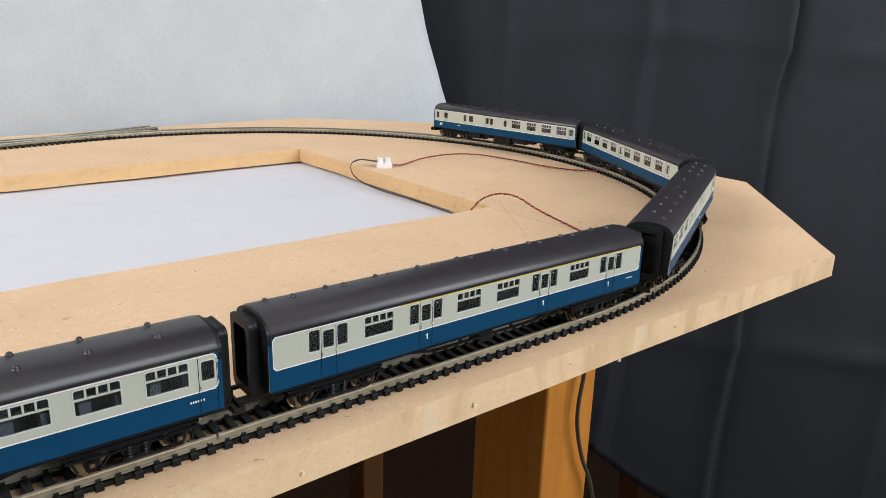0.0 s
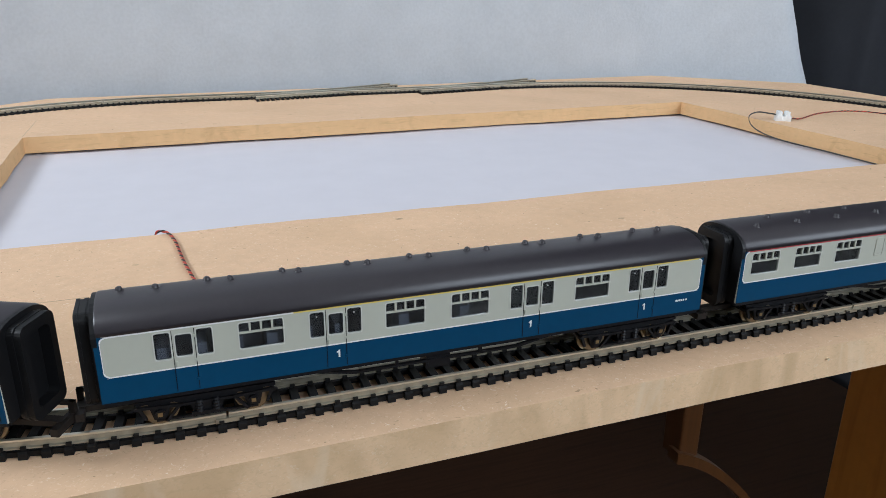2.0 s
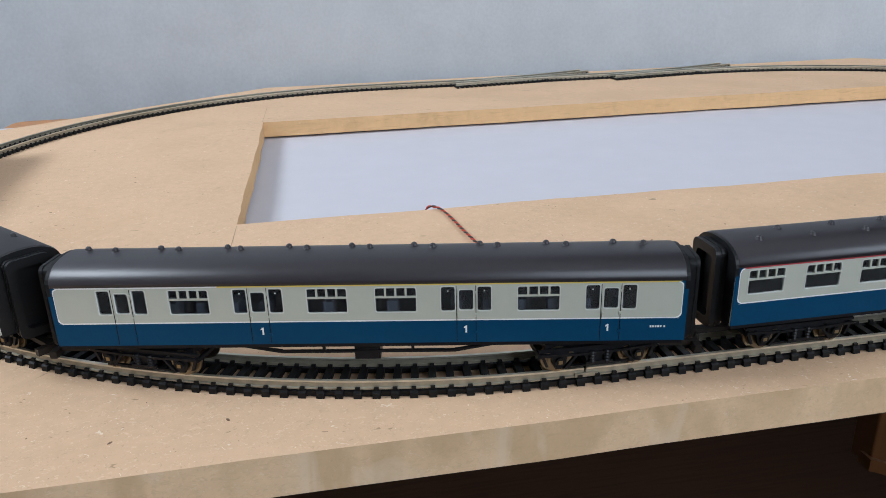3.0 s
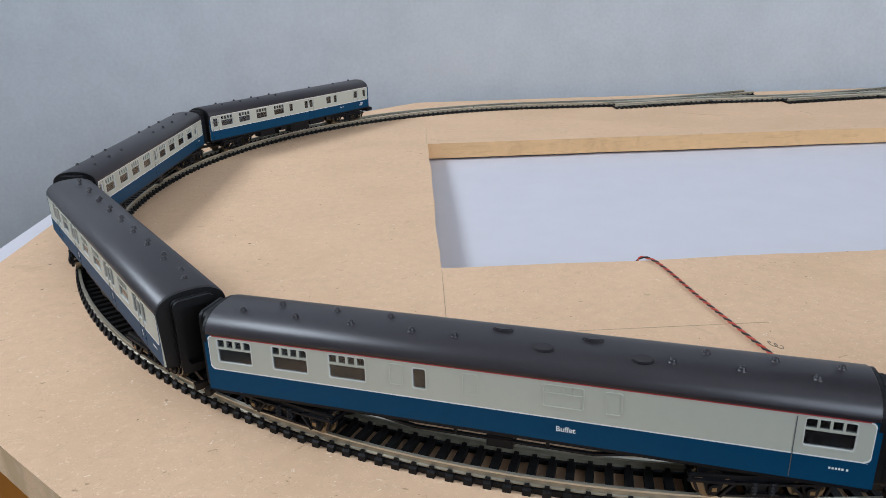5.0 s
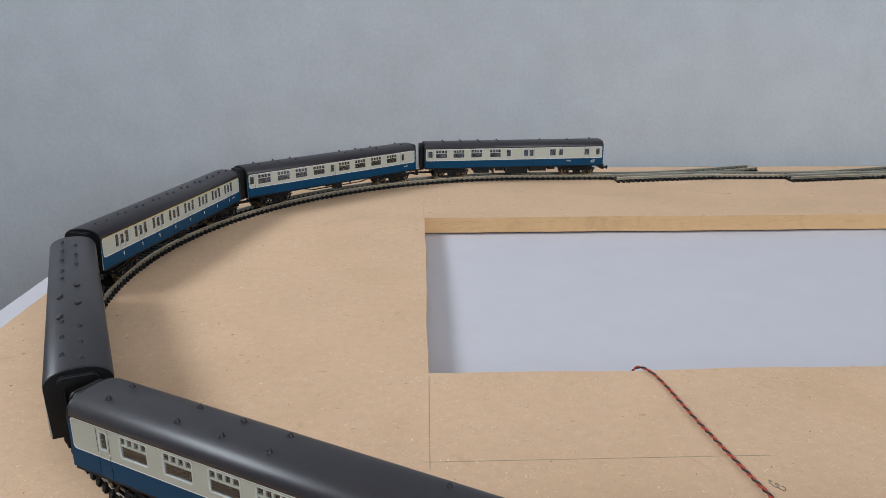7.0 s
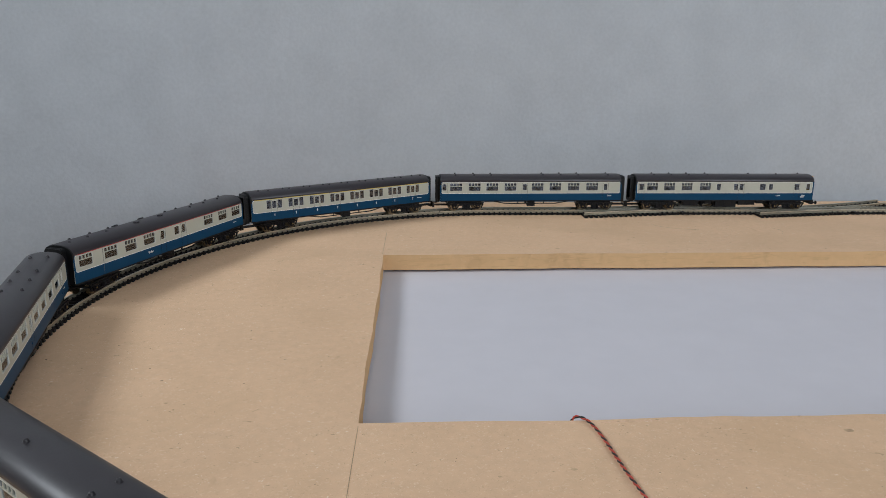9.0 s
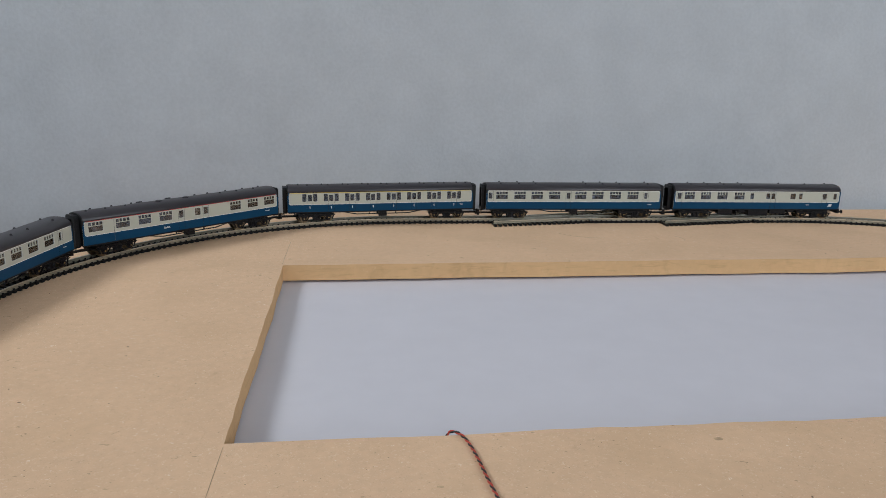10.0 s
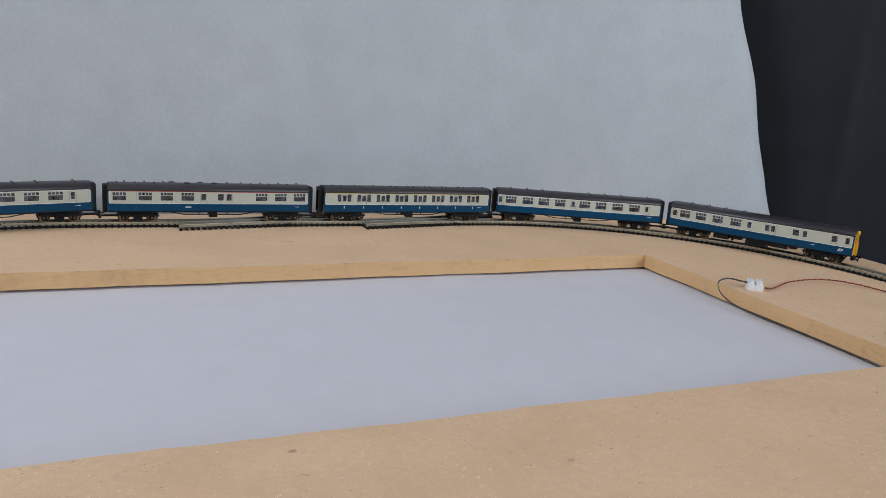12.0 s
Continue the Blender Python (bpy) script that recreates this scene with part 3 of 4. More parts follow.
def side_wall(openings, sign, stripe, bm, stripe_from):
    """One body side with real openings; slots: blue, grey, lining, stripe."""
    line = 0.00014
    xs = {-HALF, HALF, min(stripe_from, HALF), -HALF + MARGIN, HALF - MARGIN, -HALF + MARGIN + line, HALF - MARGIN - line}
    zs = {Z_LOW, Z_WAIST - line, Z_WAIST + line, Z_EAVE - 0.0004, Z_EAVE}
    for a, b, (c, d) in openings:
        xs |= {a, b}
        zs |= {c, d}
    xs, zs = sorted(xs), sorted(zs)
    yo, yi = sign * WIDE / 2, sign * (WIDE / 2 - 0.0006)
    grid = {}

    def vert(i, j, y):
        if (i, j, y) not in grid:
            grid[i, j, y] = bm.verts.new((xs[i], y, zs[j]))
        return grid[i, j, y]

    def solid(i, j):
        if not (0 <= i < len(xs) - 1 and 0 <= j < len(zs) - 1):
            return False
        x, z = (xs[i] + xs[i + 1]) / 2, (zs[j] + zs[j + 1]) / 2
        return not any(a < x < b and c < z < d for a, b, (c, d) in openings)

    for i in range(len(xs) - 1):
        for j in range(len(zs) - 1):
            if not solid(i, j):
                continue
            x, z = abs(xs[i] + xs[i + 1]) / 2, (zs[j] + zs[j + 1]) / 2
            slot = 1
            if z < Z_WAIST - line or x > HALF - MARGIN:
                slot = 0
            elif z < Z_WAIST + line or x > HALF - MARGIN - line:
                slot = 2
            elif z > Z_EAVE - 0.0004:
                slot = 3 if stripe and (xs[i] + xs[i + 1]) / 2 < stripe_from else 2
            bm.faces.new((vert(i, j, yo), vert(i + 1, j, yo), vert(i + 1, j + 1, yo), vert(i, j + 1, yo))).material_index = slot
            bm.faces.new((vert(i, j, yi), vert(i, j + 1, yi), vert(i + 1, j + 1, yi), vert(i + 1, j, yi))).material_index = 4
            for di, dj, p, q in ((-1, 0, (i, j), (i, j + 1)), (1, 0, (i + 1, j), (i + 1, j + 1)), (0, -1, (i, j), (i + 1, j)), (0, 1, (i, j + 1), (i + 1, j + 1))):
                if not solid(i + di, j + dj):
                    bm.faces.new((vert(*p, yo), vert(*q, yo), vert(*q, yi), vert(*p, yi))).material_index = 1


def lining_corners(coach, sign):
    """Rounded corners of the lined panel at both ends of a body side."""
    r, line = 0.0010, 0.00028
    y = sign * WIDE / 2
    for e in (-1, 1):
        bm = bmesh.new()
        for z, up in ((Z_WAIST, 1), (Z_EAVE - 0.0002, -1)):
            x = e * (HALF - MARGIN)
            cx, cz = x - e * r, z + up * r

            def arc(q):
                return [(cx + e * q * math.cos(math.pi / 2 * k / 6), cz - up * q * math.sin(math.pi / 2 * k / 6)) for k in range(7)]
            prism(bm, [(x + e * 0.00002, z - up * 0.00016)] + arc(r)[::-1], 1, *sorted((y - sign * 0.0002, y + sign * 0.00003)), 0)
            prism(bm, arc(r) + arc(r - line)[::-1], 1, *sorted((y - sign * 0.0002, y + sign * 0.00005)), 1)
        part("lining_corner", bm, (M_BLUE, M_LINE), coach, "rounded white lining corner")


def window(coach, x0, x1, zs, sign, bars):
    """A window: raised rounded frame with glazing bars, and its pane."""
    z0, z1 = zs
    y = sign * WIDE / 2
    a, b = sorted((y - sign * 0.0004, y + sign * 0.00009))
    r = 0.00042
    bm = bmesh.new()
    ring(bm, rounded(x0 - 0.00016, x1 + 0.00016, z0 - 0.00016, z1 + 0.00016, r + 0.0001), rounded(x0 + 0.00004, x1 - 0.00004, z0 + 0.00004, z1 - 0.00004, r), 1, a, b)
    if bars:
        zb = z0 + (z1 - z0) * 0.62
        box(bm, x0, x1, a, b, zb - 0.00018, zb + 0.00018, 1)
        for k in range(1, 4):
            x = x0 + (x1 - x0) * k / 4
            box(bm, x - 0.0002, x + 0.0002, a, b, zb, z1, 1)
    w = part("window", bm, (M_SURROUND, M_GREY), coach)
    bm = bmesh.new()
    c, d = sorted((y - sign * 0.00032, y - sign * 0.00022))
    box(bm, x0, x1, c, d, z0, z1)
    pane = part("pane", bm, M_GLASS, w, "dark tinted glazing")
    pane.visible_shadow = False


def blank(coach, x0, x1, zs, sign, bars):
    """A painted-over window, raised from the body side."""
    y = sign * WIDE / 2
    a, b = sorted((y - sign * 0.0001, y + sign * 0.00012))
    bm = bmesh.new()
    ring(bm, rounded(x0, x1, *zs, 0.0005), rounded(x0 + 0.00035, x1 - 0.00035, zs[0] + 0.00035, zs[1] - 0.00035, 0.0003), 1, a, b)
    if bars:
        zb = zs[0] + (zs[1] - zs[0]) * 0.62
        box(bm, x0, x1, a, b, zb - 0.0002, zb + 0.0002)
        for k in range(1, 4):
            x = x0 + (x1 - x0) * k / 4
            box(bm, x - 0.00018, x + 0.00018, a, b, zb, zs[1])
    part("blanked_window", bm, M_GREY, coach, "window painted over in grey")


def door(coach, x0, x1, sign):
    """The shut lines, hinges and handle of a door."""
    y = sign * WIDE / 2
    a, b = sorted((y - sign * 0.0002, y + sign * 0.00005))
    bm = bmesh.new()
    for x in (x0, x1):
        box(bm, x - 0.00006, x + 0.00006, a, b, Z_LOW + 0.0003, Z_EAVE - 0.0006)
    dr = part("door", bm, M_FRAME, coach, "narrow shut lines of a door")
    bm = bmesh.new()
    c, d = sorted((y, y + sign * 0.0003))
    box(bm, x1 - 0.0006, x1 - 0.0003, c, d, 0.0172, 0.0182)
    part("handle", bm, M_GREY, dr, "small moulded handle")
    for z in (0.0137, 0.0178, 0.0228):
        bm = bmesh.new()
        box(bm, x0 - 0.0003, x0 + 0.0003, c, d - (0.00012 if sign > 0 else -0.0), z, z + 0.0005)
        part("hinge", bm, M_GREY if z > Z_WAIST else M_BLUE, dr)


def profile(steps=16, grow=0.0):
    """Half the roof's curve, from eave to eave."""
    out = []
    for i in range(steps + 1):
        a = math.pi * i / steps
        c, s = math.cos(a), math.sin(a)
        y = (WIDE / 2 + 0.0002 + grow) * math.copysign(abs(c) ** 0.82, c)
        out.append((y, Z_EAVE + (Z_RIDGE - Z_EAVE + grow) * s ** 0.95))
    return out


def roof(coach, vents, big):
    bm = bmesh.new()
    ends = ((-HALF - 0.0001, -0.0006), (-HALF + 0.0009, 0), (HALF - 0.0009, 0), (HALF + 0.0001, -0.0006))
    rows = [[bm.verts.new((x, y, z)) for y, z in profile(18, g)] for x, g in ends]
    for a, b in zip(rows, rows[1:]):
        for i in range(18):
            bm.faces.new((a[i], a[i + 1], b[i + 1], b[i])).smooth = True
        bm.faces.new((a[0], b[0], b[-1], a[-1]))
    bm.faces.new(rows[0])
    bm.faces.new(rows[-1][::-1])
    ob = part("roof", bm, M_ROOF, coach, "curved dark grey roof")
    curve = profile(60)

    def lift(y):
        return min(curve, key=lambda p: abs(p[0] - y))[1]
    small, large = roof.small, roof.large
    for x, y in vents:
        part("roof_vent", small, M_ROOF, ob, at=pose(x, y, lift(y) - 0.0001))
    for x, y in big:
        part("tank_cover", large, M_ROOF, ob, at=pose(x, y, lift(y) - 0.0001, -38 * y / 0.006, 0, 0))


def vent_meshes():
    bm = bmesh.new()
    rows = [[bm.verts.new((*p, z)) for p in disc(0, 0, r, 12)] for r, z in ((0.0009, -0.0006), (0.0009, 0.00012), (0.00066, 0.00016), (0.00066, 0.00042), (0.00053, 0.00074), (0.00022, 0.00090))]
    for a, b in zip(rows, rows[1:]):
        for q in range(12):
            bm.faces.new((a[q], a[(q + 1) % 12], b[(q + 1) % 12], b[q])).smooth = True
    bm.faces.new(rows[0])
    bm.faces.new(rows[-1])
    roof.small = mesh_of("roof_vent", bm, M_ROOF)
    bm = bmesh.new()
    prism(bm, [(x * 1.9, y * 1.0) for x, y in disc(0, 0, 0.0011, 16)], 2, -0.0004, 0.0005)
    prism(bm, [(x * 1.7, y * 0.85) for x, y in disc(0, 0, 0.0011, 16)], 2, 0.0005, 0.0007)
    roof.large = mesh_of("tank_cover", bm, M_ROOF)


def gangway(coach, end):
    """Black end wall, corridor connection with bellows, and pipes."""
    s = 1 if end > 0 else -1
    x = s * (HALF - 0.0001)
    bm = bmesh.new()
    outline = [(-WIDE / 2 + 0.0005, Z_LOW - 0.0004), (WIDE / 2 - 0.0005, Z_LOW - 0.0004)] + [(y * 0.985, z - 0.0002) for y, z in profile(16)]
    a, b = sorted((x - s * 0.0006, x + s * 0.0003))
    prism(bm, outline, 0, a, b)
    part("end_wall", bm, M_BLACK, coach, "plain black end wall")
    bm = bmesh.new()
    for k in range(4):
        g = 0.00012 if k % 2 else 0.0
        a, b = sorted((x + s * (0.0003 + 0.0007 * k), x + s * (0.0010 + 0.0007 * k)))
        ring(bm, rounded(-0.0049 - g, 0.0049 + g, 0.0098 - g, 0.0282 + g, 0.0017, 5), rounded(-0.0033, 0.0033, 0.0118, 0.0262, 0.0012, 5), 0, a, b)
    gw = part("gangway", bm, M_BLACK, coach, "black corridor connection with bellows")
    bm = bmesh.new()
    a, b = sorted((x + s * 0.0004, x + s * 0.0008))
    prism(bm, rounded(-0.0034, 0.0034, 0.0117, 0.0263, 0.0012, 5), 0, a, b)
    part("gangway_door", bm, M_BLACK, gw)


def coupling(coach, end):
    s = 1 if end > 0 else -1
    bm = bmesh.new()
    a, b = sorted((s * (HALF - 0.012), s * (HALF + 0.0050)))
    box(bm, a, b, -0.0010, 0.0010, 0.0066, 0.0078)
    a, b = sorted((s * (HALF + 0.0040), s * (HALF + 0.0056)))
    box(bm, a, b, -0.0034, 0.0034, 0.0060, 0.0076)
    a, b = sorted((s * (HALF + 0.0044), s * (HALF + 0.0056)))
    box(bm, a, b, -0.0034, -0.0024, 0.0060, 0.0100)
    a, b = sorted((s * (HALF + 0.0020), s * (HALF + 0.0056)))
    box(bm, a, b, -0.0034, -0.0024, 0.0092, 0.0100)
    part("coupling", bm, M_COUPLING, coach, "dark brown hook coupling")


def bogie(coach, x, powered):
    """A bogie in its own space, its pivot at the origin."""
    bg = part("bogie", bogie.frame.copy(), M_FRAME, coach, "black moulded bogie", pose(x, 0, 0))
    for sx in (-1, 1):
        part("axle", bogie.axle_rod, M_STEEL, bg, at=pose(sx * 0.00875, 0, 0))
        for sy in (-1, 1):
            part("wheel", bogie.wheel, M_STEEL, bg, "dull metal wheel", pose(sx * 0.00875, sy * 0.0042, 0, 0, 0, 0 if sy > 0 else 180))
    for sx in (-1, 1):
        for sy in (-1, 1):
            part("axle_box", bogie.axle, M_FRAME, bg, at=pose(sx * 0.00875, sy * 0.0066, 0.0068))
    for sy in (-1, 1):
        for sx in (-1, 1):
            part("spring", bogie.spring, M_FRAME, bg, at=pose(sx * 0.0016, sy * 0.0067, 0))
    return bg


def bogie_meshes():
    bm = bmesh.new()
    box(bm, -0.0115, 0.0115, -0.0052, 0.0052, 0.0085, 0.0102)
    for sy in (-1, 1):
        a, b = sorted((sy * 0.0058, sy * 0.0065))
        a2, b2 = sorted((sy * 0.0064, sy * 0.0071))
        prism(bm, [(-0.0132, 0.0090), (-0.0132, 0.0096), (0.0132, 0.0096), (0.0132, 0.0090), (0.0060, 0.0088), (0.0044, 0.0079), (-0.0044, 0.0079), (-0.0060, 0.0088)], 1, a, b)
        prism(bm, [(-0.0136, 0.0083), (-0.0128, 0.0088), (-0.0050, 0.0084), (0.0050, 0.0084), (0.0128, 0.0088), (0.0136, 0.0083), (0.0050, 0.0079), (-0.0050, 0.0079)], 1, a2, b2)
        for sx in (-1, 1):      # axle guards, tapering downwards, and the bent stays beside them
            x = sx * 0.00875
            prism(bm, [(x - 0.0021, 0.0090), (x + 0.0021, 0.0090), (x + 0.0012, 0.0054), (x - 0.0012, 0.0054)], 1, a, b)
            prism(bm, [(x - sx * 0.0042, 0.0084), (x - sx * 0.0036, 0.0084), (x - sx * 0.0008, 0.0052), (x - sx * 0.0014, 0.0050)], 1, a2, b2)
            prism(bm, [(x + sx * 0.0036, 0.0088), (x + sx * 0.0042, 0.0086), (x + sx * 0.0030, 0.0056), (x + sx * 0.0024, 0.0056)], 1, a, b)
        box(bm, -0.0096, 0.0096, a, b, 0.0049, 0.0053)
        box(bm, -0.0030, 0.0030, a2, b2, 0.0055, 0.0061)
        prism(bm, [(-0.0034, 0.0082), (0.0034, 0.0082), (0.0026, 0.0061), (-0.0026, 0.0061)], 1, a, b)
    for sx in (-1, 1):
        a, b = sorted((sx * 0.0122, sx * 0.0129))
        box(bm, a, b, -0.006, 0.006, 0.0074, 0.0082)
    box(bm, -0.002, 0.002, -0.004, 0.004, 0.0100, 0.0113)
    bogie.frame = mesh_of("bogie", bm, M_FRAME)
    zc, r = RAIL_TOP + 0.0030, 0.0030
    bm = bmesh.new()
    prism(bm, disc(0, zc, r + 0.0006, 20), 1, -0.0006, -0.0001)
    prism(bm, disc(0, zc, r, 20), 1, -0.0001, 0.0011)
    prism(bm, disc(0, zc, r * 0.78, 20), 1, 0.0011, 0.0012)
    bogie.wheel = mesh_of("wheel", bm, M_STEEL)
    bm = bmesh.new()
    prism(bm, disc(0, zc, 0.0006, 8), 1, -0.0066, 0.0066)
    bogie.axle_rod = mesh_of("axle", bm, M_STEEL)
    bm = bmesh.new()
    prism(bm, disc(0, 0, 0.0010, 10), 1, -0.0006, 0.0006, 0)
    box(bm, -0.00045, 0.00045, -0.00068, 0.00068, -0.0004, 0.0004, 1)
    bogie.axle = mesh_of("axle_box", bm, M_FRAME, M_BRASS)
    bm = bmesh.new()
    rows = [[bm.verts.new((*p, 0.0058 + 0.00035 * k)) for p in disc(0, 0, 0.0008 if k % 2 else 0.0006, 10)] for k in range(9)]
    for a, b in zip(rows, rows[1:]):
        for q in range(10):
            bm.faces.new((a[q], a[(q + 1) % 10], b[(q + 1) % 10], b[q]))
    bm.faces.new(rows[0])
    bm.faces.new(rows[-1])
    bogie.spring = mesh_of("spring", bm, M_FRAME)


def underframe(coach, powered):
    bm = bmesh.new()
    box(bm, -HALF + 0.0004, HALF - 0.0004, -WIDE / 2 + 0.0003, WIDE / 2 - 0.0003, Z_LOW - 0.0009, Z_LOW + 0.0004)
    part("underframe", bm, M_FRAME, coach, "black underframe floor")
    for sy in (-1, 1):
        a, b = sorted((sy * 0.0066, sy * 0.0074))
        if not powered:
            bm = bmesh.new()
            for sx in (-1, 1):
                prism(bm, [(sx * 0.0330, Z_LOW), (sx * 0.0316, Z_LOW), (sx * 0.0185, 0.0095), (sx * 0.0185, 0.0089)], 1, a, b)
                box(bm, *sorted((sx * 0.0092, sx * 0.0098)), a, b, 0.0089, Z_LOW)
            box(bm, -0.0185, 0.0185, a, b, 0.0089, 0.0094)
            part("truss_rod", bm, M_FRAME, coach, "black trussed underframe rod")
            bm = bmesh.new()
            a, b = sorted((sy * 0.0030, sy * 0.0070))
            box(bm, -0.0025, 0.0030, a, b, 0.0072, Z_LOW)
            box(bm, -0.0020, 0.0025, min(a, b) - 0.0002, max(a, b) + 0.0002, 0.0078, 0.0098)
            part("battery_box", bm, M_FRAME, coach)
        else:
            for x0, x1, low in ((-0.030, -0.019, 0.0072), (-0.0165, -0.0155, 0.0070), (-0.014, -0.009, 0.0086), (-0.006, 0.0095, 0.0062), (0.011, 0.0235, 0.0078), (0.025, 0.030, 0.0088)):
                bm = bmesh.new()
                a, b = sorted((sy * 0.0020, sy * 0.0074))
                box(bm, x0, x1, a, b, low, Z_LOW)
                for k in range(3):
                    x = x0 + (x1 - x0) * (0.15 + 0.3 * k)
                    box(bm, x, x + (x1 - x0) * 0.08, a - 0.00015, b + 0.00015, low + 0.0006, Z_LOW - 0.0008)
                part("equipment_box", bm, M_FRAME, coach)


def cab_front(coach, end):
    """Yellow cab end with windows, corridor door, buffers and pipes."""
    s = 1 if end > 0 else -1
    x = s * HALF
    bm = bmesh.new()
    a, b = sorted((x - s * 0.0008, x + s * 0.0001))
    prism(bm, [(-WIDE / 2 + 0.0005, Z_LOW - 0.0002), (WIDE / 2 - 0.0005, Z_LOW - 0.0002)] + [(y * 0.95, z - 0.0009) for y, z in profile(16)], 0, a, b)
    for q in (-1, 1):
        a, b = sorted((x, x + s * 0.0003))
        prism(bm, rounded(*sorted((q * 0.0034, q * 0.0070)), Z_LOW, 0.0262, 0.0008), 0, a, b)
    cab = part("cab_front", bm, M_YELLOW, coach, "bright yellow cab end")
    bm = bmesh.new()
    a, b = sorted((x, x + s * 0.0016))
    prism(bm, rounded(-0.0030, 0.0030, 0.0108, 0.0284, 0.001), 0, a, b)
    part("cab_door", bm, M_YELLOW, cab)
    for q in (-1, 1):
        bm = bmesh.new()
        a, b = sorted((x + s * 0.0002, x + s * 0.0005))
        prism(bm, rounded(*sorted((q * 0.0040, q * 0.0066)), 0.0198, 0.0246, 0.0006), 0, a, b)
        part("cab_window", bm, M_GLASS, cab, "dark cab window")
        bm = bmesh.new()
        a, b = sorted((x - s * 0.0004, x + s * 0.0038))
        prism(bm, disc(q * 0.0058, 0.0092, 0.0007, 10), 0, a, b)
        a, b = sorted((x + s * 0.0038, x + s * 0.0043))
        prism(bm, disc(q * 0.0058, 0.0092, 0.0014, 14), 0, a, b)
        part("buffer", bm, M_FRAME, cab, "black round buffer")
    bm = bmesh.new()
    a, b = sorted((x + s * 0.0015, x + s * 0.0018))
    prism(bm, rounded(-0.0018, 0.0018, 0.0205, 0.0262, 0.0004), 0, a, b)
    part("route_panel", bm, M_BLACK, cab, "black route indicator panel")
    bm = bmesh.new()
    a, b = sorted((x - s * 0.0008, x + s * 0.0012))
    box(bm, a, b, -0.0076, 0.0076, 0.0082, Z_LOW)
    part("buffer_beam", bm, M_FRAME, cab, "black buffer beam")


def mm(*values):
    return [v / 1000 for v in values]


def trio(x):
    """Door light between two tall lights, centred on x (mm)."""
    return [("N", x - 5.2, x - 2.3), ("D", x - 1.5, x + 1.5), ("N", x + 2.3, x + 5.2)]


SALOON = [("D", 53.2, 55.8)] + [("S", a, a + 8.6) for a in (40.2, 26.6, 13.2, 0.2)] + [("D", -6.2, -3.4)] + [("S", a, a + 8.6) for a in (-19.6, -32.8, -45.6, -59.0)] + [("D", -64.6, -61.7)]
FIRST_CORRIDOR = trio(51.0) + [("S", 32.6, 41.0)] + trio(22.3) + [("S", 3.7, 12.0), ("S", -10.7, -2.2)] + trio(-21.0) + [("S", -40.2, -31.6)] + trio(-50.7)
FIRST_ROOMS = [q for k in range(8) for q in trio(-51.0 + 14.72 * k)]
BUFFET_OUT = [("S", 54.8, 63.1), ("S", 41.5, 49.7), ("S", 28.3, 36.5), ("B", 20.1, 23.2), ("D", 15.2, 18.0), ("B", 4.5, 7.8), ("BS", -16.3, -8.2), ("B", -23.4, -20.1), ("L", -52.9, -52.7), ("S", -62.4, -54.3)]
BUFFET_IN = [("S", 55.0, 63.4), ("S", 41.9, 50.0), ("S", 28.5, 36.7), ("D", 9.1, 12.3), ("D", 3.1, 7.1), ("D", -7.7, -4.6), ("S", -20.5, -12.2), ("S", -33.6, -25.7), ("S", -47.3, -38.9), ("L", -48.4, -48.2), ("S", -63.0, -54.8)]
BRAKE = [("D", -63.6, -60.4), ("S", -58.0, -50.0), ("S", -45.4, -37.4), ("S", -32.4, -24.4), ("S", -18.8, -10.8), ("D", -6.3, -3.3), ("D", 6.4, 9.6), ("D", 10.6, 13.6), ("D", 25.8, 30.2), ("D", 32.6, 35.6), ("D", 51.8, 55.4), ("D", 60.6, 63.4)]
SHUT = {"first_corridor": [51.0, 22.3, -21.0, -50.7], "rooms": [-51.0 + 14.72 * k for k in range(8)], "saloon": [54.5, -4.8, -63.1], "buffet_out": [], "buffet_in": [10.7, -6.1],
        "brake": [-62.0, 12.1, 53.6]}


